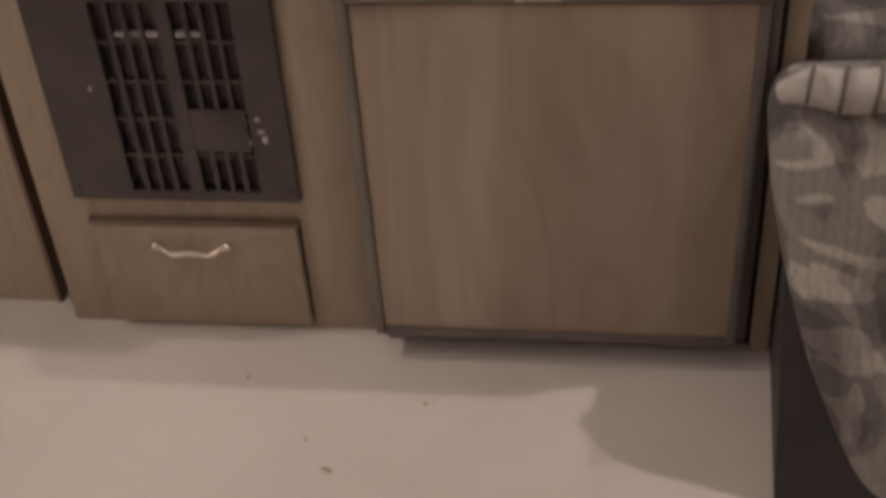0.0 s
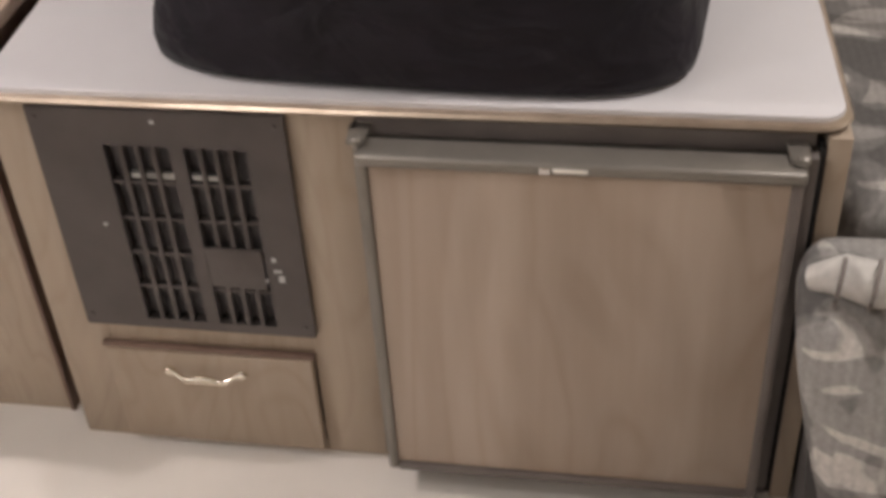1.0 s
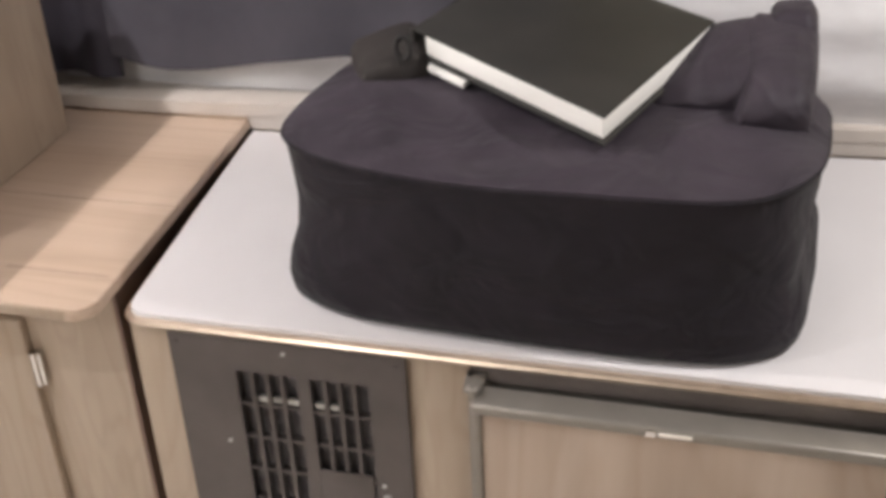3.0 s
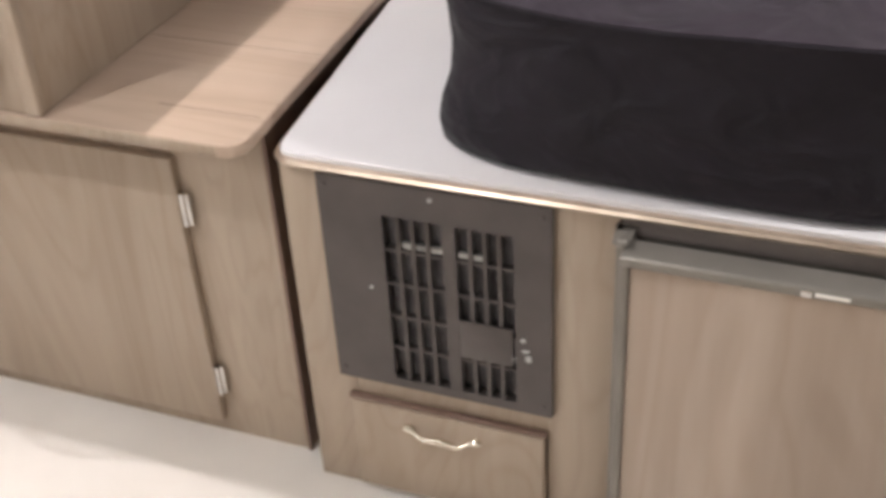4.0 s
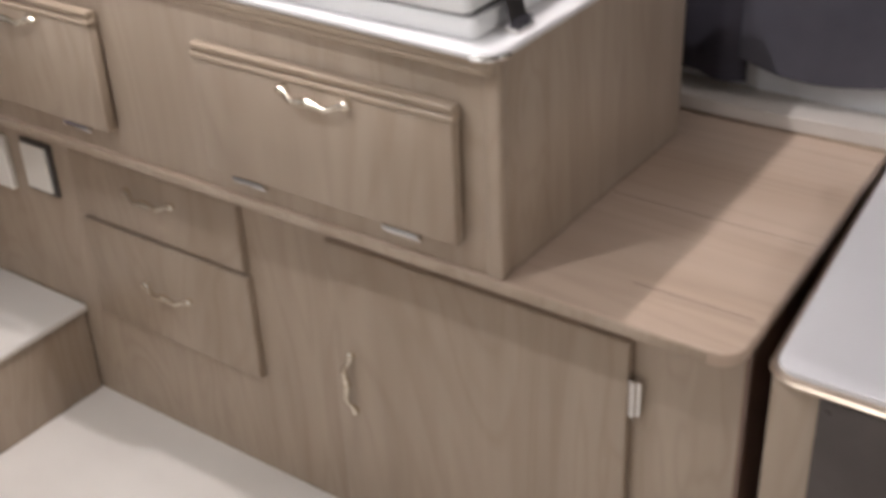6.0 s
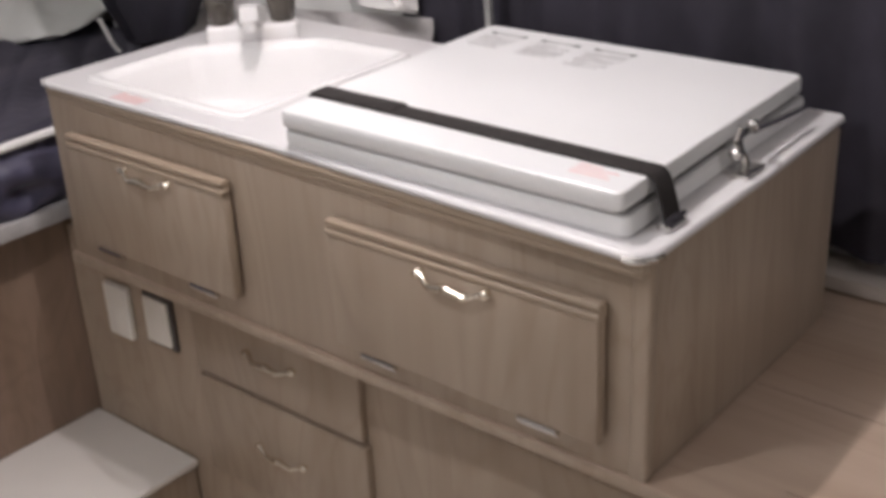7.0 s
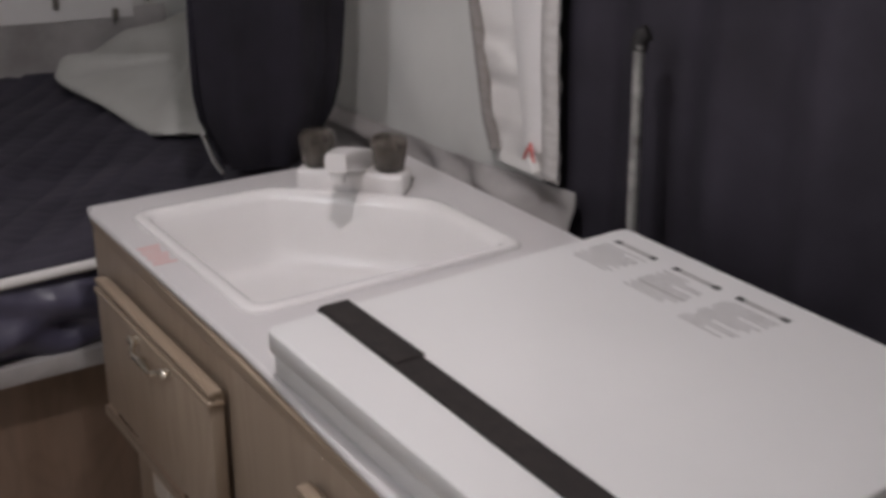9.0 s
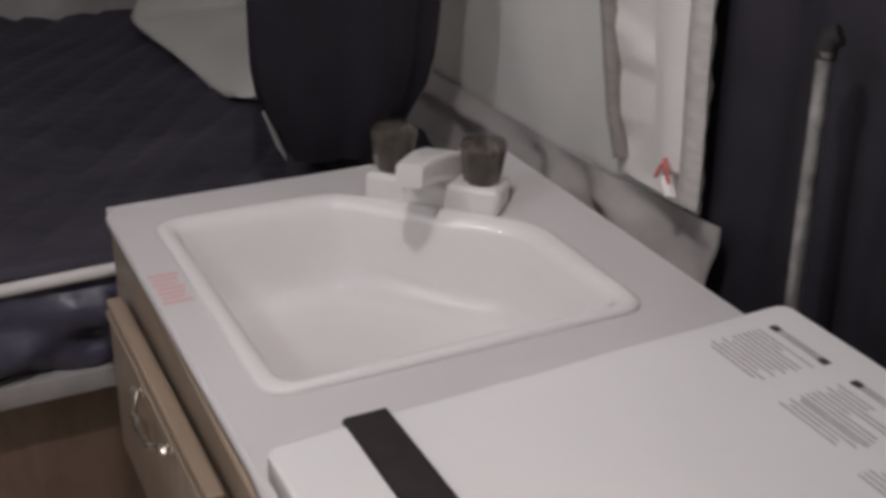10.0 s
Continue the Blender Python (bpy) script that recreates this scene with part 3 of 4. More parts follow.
# ---- long lower cabinet ----
LC = thing("lower_cabinet", (-1.5, 1.5, 0), "long light oak lower cabinet with drawers and a door", "cabinet")
lb = bmesh.new()
prism([(-2.30, 1.237), (-0.7525, 1.237), (-0.774, 1.766), (-2.30, 1.766)], 0.0, 0.585, 0, lb)
part("body", lb, OAK, LC)
# End panel coloured darker than the cabinet for shade in the gap.
part("end_panel", prism([(-0.752, 1.234), (-0.746, 1.234), (-0.7675, 1.766), (-0.7735, 1.766)], 0.0, 0.585), OAK_SHADED, LC, "oak end panel darkened for shade in the gap")
LD = slab_front("door", LC, -1.388, -0.896, 0.032, 0.522, 1.222, OAK_DOOR, 0, 0.015)
pull(LD, -1.351, 1.222, 0.282, True)
for z in (0.44, 0.12):
    hinge(LD, -0.889, 1.224, z, "z", 0.055)
D1 = slab_front("drawer", LC, -1.945, -1.562, 0.409, 0.530, 1.222, OAK_DOOR, 0, 0.015)
pull(D1, -1.754, 1.222, 0.489)
D2 = slab_front("drawer", LC, -1.945, -1.557, 0.206, 0.400, 1.222, OAK_DOOR, 0, 0.015)
pull(D2, -1.750, 1.222, 0.311)

LT = thing("lower_worktop", (-1.5, 1.45, 0.585), "wood-grain laminate shelf top with a rounded corner", "worktop")
part("slab", prism([(-2.150, 1.152)] + [(-0.762 + 0.030 * math.cos(radians(270 + 15 * k)), 1.180 + 0.030 * math.sin(radians(270 + 15 * k))) for k in range(7)] + [(-0.757, 1.766), (-2.150, 1.766)], 0.586, 0.605, 0.003), OAK_TOP, LT)

for y, x0 in ((1.425, -1.030), (1.232, -0.900)):
    part("seam", box(x0, -0.746, y - 0.0007, y + 0.0007, 0.605, 0.6053, 0), BUNK_WOOD, LT, "thin dark joint in the laminate")
part("edge_strip", box(-2.150, -0.768, 1.1485, 1.1518, 0.588, 0.603, 0.001), OAK, LT, "oak front edge strip")
for x0, x1, z0, z1, dark in ((-2.196, -2.130, 0.401, 0.505, False), (-2.081, -2.016, 0.422, 0.509, True)):
    o = thing("outlet", ((x0 + x1) / 2, 1.235, z0), "ivory plastic wall plate in a dark frame" if dark else "plain ivory plastic wall plate on the cabinet", "outlet", "outlets on the cabinet")
    if dark:
        part("frame", box(x0 - 0.006, x1 + 0.007, 1.230, 1.2365, z0 - 0.008, z1 + 0.006, 0.002), BROWN_METAL, o, "dark green-brown frame")
    part("plate", box(x0, x1, 1.2225, 1.2365 if not dark else 1.231, z0, z1, 0.004, None, 3), IVORY, o)

# step beside the bunk
ST = thing("step_box", (-2.18, 0.5, 0), "oak step box with a pale vinyl top", "step")
part("body", box(-2.304, -2.012, -0.2, 1.232, 0.0, 0.178, 0.002), OAK, ST)
part("tread", box(-2.304, -2.004, -0.2, 1.234, 0.179, 0.192, 0.003), STEP_TOP, ST, "pale vinyl tread")

# ---- flip-up galley unit ----
GU = thing("galley_unit", (-1.58, 1.4, 0.606), "oak flip-up galley box with two drop fronts", "cabinet")
X0, X1, Y0, Y1, Z0, Z1 = -2.138, -1.036, 1.150, 1.636, 0.606, 0.890
gb = bmesh.new()
box(X0, X1, Y0 + 0.004, Y0 + 0.016, Z0, Z1, 0.001, gb)
box(X0, X0 + 0.012, Y0 + 0.016, Y1, Z0, Z1, 0.001, gb)
box(X0 + 0.012, X1 - 0.013, Y1 - 0.012, Y1, Z0, Z1, 0.001, gb)
box(X0 + 0.012, X1 - 0.013, Y0 + 0.016, Y1 - 0.012, Z0, Z0 + 0.01, 0, gb)
part("body", gb, OAK, GU)
part("side_panel", box(X1 - 0.012, X1, Y0 + 0.017, Y1, Z0, Z1, 0.001), OAK, GU)
part("corner_strip", box(X1 - 0.020, X1 + 0.003, Y0 - 0.001, Y0 + 0.0165, Z0, Z1 - 0.002, 0.004, None, 3), OAK, GU, "oak corner strip")
for x0, x1, z0, z1, hx, hz in ((-2.071, -1.704, 0.652, 0.836, -1.873, 0.808), (-1.500, -1.086, 0.648, 0.831, -1.289, 0.801)):
    d = slab_front("drop_front", GU, x0, x1, z0, z1, 1.130, OAK_DOOR, 0.021, 0.018)
    pull(d, hx, 1.129, hz)
    for f in (0.17, 0.79):
        hinge(d, x0 + f * (x1 - x0), 1.136, z0 - 0.006, "x", 0.056)
trimg = bmesh.new()
for z0, z1, out in ((0.8845, 0.8945, 0.0), (0.874, 0.884, 0.003)):
    rail = box(X0 - 0.001, X1 + 0.004 - out, Y0 + 0.002 + out, Y0 + 0.012, z0, z1, 0.003, None, 3)
    for v in rail.verts:
        if v.co.y < Y0 + 0.008:
            v.co.y -= 0.022 * max(0.0, (v.co.x + 1.64) / 0.60)
    me = bpy.data.meshes.new("rail")
    rail.to_mesh(me)
    rail.free()
    trimg.from_mesh(me)
    bpy.data.meshes.remove(me)
part("edge_moulding", trimg, OAK_LIP, GU, "two-step oak moulding under the top")

# countertop of the galley with an opening for the sink
GT = thing("galley_worktop", (-1.58, 1.4, 0.891), "off-white laminate galley worktop with rounded corners", "worktop")
RIM = [(-2.088, 1.186), (-1.713, 1.186), (-1.713, 1.566), (-1.914, 1.566), (-2.088, 1.394)]


def soften(pts, r, n=5):
    out = []
    for i, p in enumerate(pts):
        a, b, c = Vector(pts[i - 1]), Vector(p), Vector(pts[(i + 1) % len(pts)])
        d0, d1 = (a - b).normalized(), (c - b).normalized()
        for k in range(n + 1):
            f = k / n
            q = (b + d0 * r) * (1 - f) ** 2 + b * 2 * f * (1 - f) + (b + d1 * r) * f ** 2
            out.append((q.x, q.y))
    return out


def inset(pts, d):
    cx, cy = -1.885, 1.365
    out = []
    for x, y in pts:
        l = math.hypot(x - cx, y - cy)
        out.append((x - (x - cx) / l * d, y - (y - cy) / l * d))
    return out


def slab_with_hole(outer, hole, z0, z1):
    """Slab between two outlines with equal numbers of points."""
    bm = bmesh.new()
    ring = lambda pts, z: [bm.verts.new((x, y, z)) for x, y in pts]
    a, b, c, d = ring(outer, z0), ring(outer, z1), ring(hole, z1), ring(hole, z0)
    skin(bm, [a, b, c, d, a])
    return bm


hole = inset(soften(RIM, 0.03), 0.012)
outer = []
OX0, OX1, OY0, OY1 = -2.148, -1.640, 1.152, 1.640
for x, y in hole:
    cx, cy = -1.885, 1.375
    s = min((OX1 - cx) / (x - cx) if x > cx else (OX0 - cx) / (x - cx) if x < cx else 99, (OY1 - cy) / (y - cy) if y > cy else (OY0 - cy) / (y - cy) if y < cy else 99)
    outer.append((cx + (x - cx) * s, cy + (y - cy) * s))
for corner in ((OX0 + 0.010, OY0 + 0.010), (OX1, OY0), (OX1, OY1), (OX0, OY1)):
    k = min(range(len(outer)), key=lambda i: math.hypot(outer[i][0] - corner[0], outer[i][1] - corner[1]))
    outer[k] = corner
part("sink_side", slab_with_hole(outer, hole, 0.8955, 0.906), LAMINATE, GT)
NOSE = [(-1.640, 1.152)] + [(-1.052 + 0.026 * math.cos(radians(270 + 15 * k)), 1.152 + 0.026 * math.sin(radians(270 + 15 * k))) for k in range(7)]
part("stove_side", prism(NOSE + [(-1.038, 1.645), (-1.640, 1.640)], 0.8955, 0.906), LAMINATE, GT)
part("rolled_edge", sweep([(-2.1455, 1.635, 0.9008), (-2.1455, 1.4, 0.9008)] + [(-2.120 - 0.0255 * math.cos(radians(15 * k)), 1.178 - 0.0255 * math.sin(radians(15 * k)), 0.9008) for k in range(7)] + [(-1.9, 1.1525, 0.9008)] + [(x, y, 0.9008) for x, y in NOSE] + [(-1.030, 1.4, 0.9008), (-1.0385, 1.640, 0.9008)], 0.0056, None, 12), LAMINATE, GT, "rounded white laminate edge")
part("corner_cap", sweep([(x + 0.004 * math.sin(radians(15 * k)), y - 0.004 * math.cos(radians(15 * k)), 0.8985) for k, (x, y) in enumerate(NOSE[1:])], 0.0042, None, 8), CHROME, GT, "shiny metal corner edging")

# sink
SK = thing("sink", (-1.9, 1.37, 0.80), "white moulded corner sink with a raised rim", "sink")
outline = soften(RIM, 0.03)
prof = [(0.0, 0.9065), (0.001, 0.9095), (0.005, 0.9118), (0.011, 0.9124), (0.018, 0.9116), (0.026, 0.9075), (0.031, 0.898), (0.035, 0.872), (0.040, 0.834), (0.046, 0.818), (0.058, 0.809), (0.080, 0.806), (0.13, 0.805)]
sb = bmesh.new()
rings = []
for d, z in prof:
    rings.append([sb.verts.new((x, y, z)) for x, y in inset(outline, d)])
for d, z in ((0.13, 0.800), (0.05, 0.806), (0.030, 0.86), (0.022, 0.9045), (0.0, 0.9062)):
    rings.append([sb.verts.new((x, y, z)) for x, y in inset(outline, d)])
skin(sb, rings[:len(prof)])
sb.faces.new(rings[len(prof) - 1][::-1])
part("basin", sb, ACRYLIC, SK, smooth=60)
part("drain", lathe([(0.0005, 0.0), (0.030, 0.0), (0.032, 0.0015), (0.026, 0.003), (0.0005, 0.0025)], (-1.845, 1.262, 0.8055), None, 24), CHROME, SK, "round metal drain")

# faucet, set across the cut corner
FA = thing("faucet", (-2.02, 1.49, 0.907), "white plastic twin-handle faucet with smoked knobs", "faucet")
M45 = Matrix.Translation((-2.020, 1.492, 0.9065)) @ Matrix.Rotation(radians(45), 4, "Z")
bb = bmesh.new()
box(-0.078, 0.078, -0.026, 0.026, 0.0, 0.032, 0.007, bb, 3)
bmesh.ops.transform(bb, matrix=M45, verts=bb.verts)
part("base", bb, PLASTIC, FA)
sp = bmesh.new()
rs = []
for k in range(9):
    f = k / 8
    yy = 0.016 - 0.119 * f
    zz = 0.036 + 0.050 * f - 0.016 * f * f
    w, hgt = 0.0265 - 0.0120 * f ** 0.7, 0.020 - 0.007 * f
    rs.append([sp.verts.new((w * math.copysign(abs(math.cos(t)) ** 0.35, math.cos(t)), yy, zz + hgt * math.copysign(abs(math.sin(t)) ** 0.35, math.sin(t)))) for t in (2 * math.pi * i / 20 for i in range(20))])
skin(sp, rs)
sp.faces.new(rs[0][::-1])
sp.faces.new(rs[-1])
SWIVEL = M45 @ Matrix.Rotation(radians(2), 4, "Z")
bmesh.ops.transform(sp, matrix=SWIVEL, verts=sp.verts)
SPOUT = part("spout", sp, PLASTIC, FA, smooth=50)
noz = lathe([(0.008, -0.016), (0.010, -0.014), (0.011, 0.0), (0.011, 0.012)], (0, -0.089, 0.054), None, 16)
bmesh.ops.transform(noz, matrix=SWIVEL, verts=noz.verts)
part("nozzle", noz, PLASTIC, SPOUT)
for s in (-1, 1):
    c = M45 @ Vector((0.052 * s, 0, 0.032))
    kb = lathe([(0.016, 0.0), (0.020, 0.003), (0.0225, 0.020), (0.0255, 0.040), (0.0245, 0.046), (0.018, 0.051), (0.0005, 0.052)], c, None, 40, lambda i: 0.0011 * math.cos(math.pi * i / 2))
    K = part("knob", kb, SMOKED, FA, "smoked translucent fluted knob", 60)
    part("stem", lathe([(0.010, 0.001), (0.010, 0.012), (0.008, 0.034), (0.0005, 0.036)], c, None, 14), GREY_METAL, K)
part("lift_rod", lathe([(0.003, 0), (0.003, 0.008), (0.005, 0.009), (0.005, 0.013), (0.0005, 0.015)], (-1.990, 1.566, 0.9065), None, 12), GREY_METAL, FA, "small dark rod")

# stove with folded lid
SV = thing("stove", (-1.32, 1.37, 0.907), "white enamel two-burner stove with its lid closed", "stove")
LX0, LX1, LY0, LY1 = -1.580, -1.066, 1.141, 1.616


def askew(bm):
    """The stove stands a little out of square on the worktop."""
    for v in bm.verts:
        v.co.x -= 0.036 * (v.co.y - LY0)
    return bm


part("base_tray", askew(rounded(LX0 - 0.004, LX1 + 0.004, LY0 + 0.008, LY1 + 0.004, 0.9065, 0.931, 0.012, 0.003)), ENAMEL, SV)
# Solid black slab paints the shadow line between tray and lid.
part("gap_shadow", askew(rounded(LX0 + 0.004, LX1 - 0.004, LY0 + 0.012, LY1 - 0.004, 0.931, 0.938, 0.010)), DARK, SV, "black slab standing in for shade under the lid")
LID = part("lid", askew(rounded(LX0, LX1, LY0, LY1, 0.9365, 0.961, 0.012, 0.0045)), ENAMEL, SV)
for x0, x1 in ((-1.568, -1.502), (-1.475, -1.407), (-1.383, -1.314)):
    for a, b in ((0, 0.14), (0.86, 1.0)):
        part("printed_bar", box(x0 + (x1 - x0) * a, x0 + (x1 - x0) * b, 1.573, 1.581, 0.961, 0.9614, 0), INK, LID)
    part("printed_bar", box(x0 + (x1 - x0) * 0.15, x0 + (x1 - x0) * 0.85, 1.573, 1.581, 0.961, 0.9614, 0), GREY_INK, LID)
rng = random.Random(4)
for x0, wide, rows in ((-1.569, 0.066, 11), (-1.476, 0.070, 12), (-1.384, 0.070, 14)):
    for k in range(rows):
        y = 1.563 - 0.0052 * k
        start = x0 + rng.choice((0, 0, 0.006))
        stop = x0 + wide * (1.0 - 0.03 * k * rng.random() - (0.45 if rng.random() < 0.18 else 0))
        part("printed_line", box(start, stop, y - 0.0013, y + 0.0013, 0.961, 0.9613, 0), GREY_INK, LID)
part("printed_bar", box(-1.472, -1.405, 1.522, 1.528, 0.9611, 0.9615, 0), GREY_INK, LID)
for k in range(4):
    part("printed_line", box(-1.150, -1.150 + (0.052, 0.046, 0.054, 0.030)[k], 1.166 + 0.008 * k, 1.169 + 0.008 * k, 0.961, 0.9613, 0), PINK, LID, "faint red warning line")
LS = thing("lid_strap", (-1.3, 1.215, 0.967), "black webbing strap pulled across the stove lid", "strap")
pts = [(-1.586, 1.218, 0.9610), (-1.570, 1.218, 0.9630), (-1.40, 1.217, 0.9630), (-1.25, 1.215, 0.9630), (-1.10, 1.213, 0.9630), (-1.068, 1.213, 0.9627), (-1.060, 1.212, 0.957), (-1.050, 1.209, 0.935), (-1.042, 1.206, 0.914)]
webs = bmesh.new()
rr = []
for k, p in enumerate(pts):
    d = (Vector(pts[min(k + 1, len(pts) - 1)]) - Vector(pts[max(k - 1, 0)])).normalized()
    n = Vector((-d.z, 0, d.x)) * 0.0016
    w = 0.0155
    rr.append([webs.verts.new(Vector(p) + n + Vector((0, -w, 0))), webs.verts.new(Vector(p) + n + Vector((0, w, 0))), webs.verts.new(Vector(p) - n + Vector((0, w, 0))), webs.verts.new(Vector(p) - n + Vector((0, -w, 0)))])
skin(webs, rr)
webs.faces.new(rr[0][::-1])
webs.faces.new(rr[-1])
part("webbing", webs, STRAP, LS)
part("webbing_overlap", box(-1.583, -1.440, 1.2025, 1.2355, 0.9647, 0.9667, 0.0008), STRAP, LS)
foot = box(-1.052, -1.034, 1.188, 1.226, 0.9064, 0.913, 0.002)
sweep([(-1.042, 1.184, 0.914), (-1.042, 1.206, 0.917), (-1.042, 1.230, 0.914)], 0.004, foot, 8)
part("anchor", foot, CHROME, LS, "chrome strap anchor")
BK = part("support_bracket", box(-1.064, -1.036, 1.365, 1.415, 0.9064, 0.912, 0.002), CHROME, SV, "chrome lid support bracket")
arm = sweep([(-1.052, 1.395, 0.912), (-1.056, 1.392, 0.925), (-1.060, 1.385, 0.945), (-1.062, 1.400, 0.952)], 0.006, None, 10)
sweep([(-1.061, 1.43, 0.944), (-1.060, 1.49, 0.938), (-1.060, 1.57, 0.932)], 0.004, arm, 8)
lathe([(0.006, 0), (0.008, 0.003), (0.008, 0.008), (0.004, 0.011)], (-1.058, 1.420, 0.950), arm, 12)
lathe([(0.007, 0), (0.009, 0.003), (0.009, 0.009), (0.004, 0.012)], (-1.054, 1.372, 0.928), arm, 12)
part("support_arm", arm, CHROME, SV, "chrome hinged lid arm", 60)

label = thing("sink_sticker", (-1.935, 1.17, 0.906), "small clear sticker printed with faded red lines", "sticker")
for k in range(7):
    q = box(-0.0026, 0.0026, -0.016 + 0.002 * (k % 2), 0.014 - 0.003 * (k % 3), 0.0, 0.0003, 0)
    bmesh.ops.transform(q, matrix=Matrix.Translation((-1.965 + 0.0095 * k, 1.169, 0.9064)), verts=q.verts)
    part("printed_line", q, PINK, label)

# support pole behind the stove
PL = thing("tent_pole", (-1.663, 1.68, 0.606), "slim grey metal tent pole with a black end cap", "pole")
part("tube", sweep([(-1.642, 1.682, 0.607), (-1.648, 1.682, 0.8), (-1.656, 1.681, 1.0), (-1.662, 1.68, 1.158)], 0.0075, None, 14), POLE, PL)
part("cap", sweep([(-1.664, 1.681, 1.150), (-1.664, 1.682, 1.160), (-1.662, 1.684, 1.168), (-1.656, 1.688, 1.172)], 0.0105, None, 12), DARK, PL, "black plastic end cap")

# ---- bunk ----
BN = thing("bunk", (-2.9, 0.7, 0.66), "pull-out camper bunk with a white edge rail", "bed")
part("platform", box(-3.36, -2.30, -0.76, 1.80, 0.660, 0.690, 0.002), OAK, BN)
part("edge_rail", sweep([(-2.25, -0.7, 0.772), (-2.25, 0.3, 0.774), (-2.25, 1.0, 0.777), (-2.252, 1.35, 0.782)], 0.008, None, 12), CANVAS_WHITE, BN, "white rolled edge rail")


def flap(u, v):
    y = -0.7 + 2.1 * u
    z = 0.648 + 0.122 * v
    return (-2.262 + 0.020 * math.sin(math.pi * v) * (1 + 0.6 * noise.noise(Vector((y * 8, z * 20, 0)))) + 0.022 * noise.noise(Vector((y * 11, z * 26, 4))) + 0.006 * noise.noise(Vector((y * 40, z * 60, 2))), y, z)


part("side_flap", sheet(flap, 160, 14, 0.004), FLAP, BN, "shiny slate-blue vinyl side flap", 80)
part("bottom_rail", box(-2.285, -2.245, -0.72, 1.40, 0.618, 0.649, 0.004), CANVAS_DARK, BN, "grey lower rail")


def quilt_top(u, v):
    x, y = -3.34 + 1.085 * u, -0.72 + 2.48 * v
    edge = min(1.0, (1 - u) * 14)
    z = 0.775 + 0.030 * math.sqrt(edge) + 0.014 * noise.noise(Vector((x * 3, y * 3, 2))) + 0.010 * noise.noise(Vector(((x + y) * 9, (x - y) * 2.5, 5))) - 0.013 * math.exp(-((((y + 0.8 * x) * 13.5) % 1.0 - 0.5) / 0.10) ** 2)
    return (x, y, z)


quilt = thing("quilt", (-2.95, 0.6, 0.69), "dark navy quilted bedding spread on the bunk", "bedding")
part("cover", sheet(quilt_top, 120, 130, 0.03), QUILT, quilt, smooth=80)
part("rolled_edge", sweep([(-2.268 + 0.004 * math.sin(k * 2.1), -0.70 + 0.1 * k, 0.790 + 0.004 * math.sin(k * 1.3)) for k in range(22)], 0.012, None, 10), QUILT, quilt)
tagged(part("mattress", rounded(-3.34, -2.275, -0.72, 1.76, 0.691, 0.755, 0.05, 0.01), FLAP), "thin blue bunk mattress under the quilt", "mattress")


def cushion(name, place, half, turn, material, label, category, n=3.0):
    bm = bmesh.new()
    rings = []
    for k in range(13):
        a = -math.pi / 2 + math.pi * k / 12
        zz, s = math.sin(a), max(0.02, math.cos(a)) ** 0.55
        ring = []
        for i in range(56):
            t = 2 * math.pi * i / 56
            cx, cy = math.cos(t), math.sin(t)
            px = math.copysign(abs(cx) ** (2 / n), cx)
            py = math.copysign(abs(cy) ** (2 / n), cy)
            flat = 1 - 0.55 * max(abs(px), abs(py)) ** 3 * 1.0
            w = 1 + 0.05 * noise.noise(Vector((px * 2, py * 2, zz))) + 0.035 * noise.noise(Vector((px * 6, py * 6, 2 * zz)))
            ring.append(bm.verts.new((half[0] * px * s * w, half[1] * py * s * w, half[2] * zz * flat + 0.02 * noise.noise(Vector((px * 2.5, py * 2.5, 7))) + 0.012 * noise.noise(Vector((px * s * 6, py * s * 5, 4))))))
        rings.append(ring)
    skin(bm, rings)
    bm.faces.new(rings[0][::-1])
    bm.faces.new(rings[-1])
    bmesh.ops.transform(bm, matrix=Matrix.Translation(place) @ turn, verts=bm.verts)
    return tagged(part(name, bm, material, None, "", 80), label, category)


cushion("pillow", (-2.955, 1.640, 0.872), (0.308, 0.215, 0.046), Matrix.Rotation(radians(7), 4, "Z") @ Matrix.Rotation(radians(2), 4, "Y") @ Matrix.Rotation(radians(13), 4, "X"), PILLOW, "rumpled pale grey cotton pillow on the bunk", "pillow", 6.0)
bunk_flap = thing("window_flap", (-3.34, 1.1, 0.96), "cream roll-down window flap on the bunk's end wall", "window flap")
part("cloth", sheet(lambda u, v: (-3.338 - 0.02 * v + 0.003 * math.sin(9 * u), -0.2 + 1.86 * u, 0.966 - 0.054 * u + 1.0 * v), 50, 20, 0.004), PLASTIC, bunk_flap)
for y, z in ((1.479, 0.960), (1.612, 0.922), (1.690, 0.960), (1.34, 0.965)):
    part("toggle", box(-3.330, -3.318, y - 0.006, y + 0.006, z - 0.012, z + 0.016, 0.003), GREY_METAL, bunk_flap, "small dark fabric toggle")
tagged(part("pillow_tag", box(-2.885, -2.840, 1.450, 1.466, 0.812, 0.816, 0.001), IVORY), "small ivory care tag beside the pillow", "tag")


def bunk_canvas(u, v):
    x = -3.36 + 0.95 * u
    z = 0.80 + 1.24 * v
    return (x, 1.83 - 0.02 * math.sin(2.2 * u) + 0.006 * noise.noise(Vector((x * 4, z * 4, 8))), z)


def bunk_end(u, v):
    y = -0.78 + 2.6 * u
    z = 0.78 + 1.26 * v
    return (-3.36 - 0.05 * v + 0.01 * noise.noise(Vector((y * 4, z * 4, 9))), y, z)


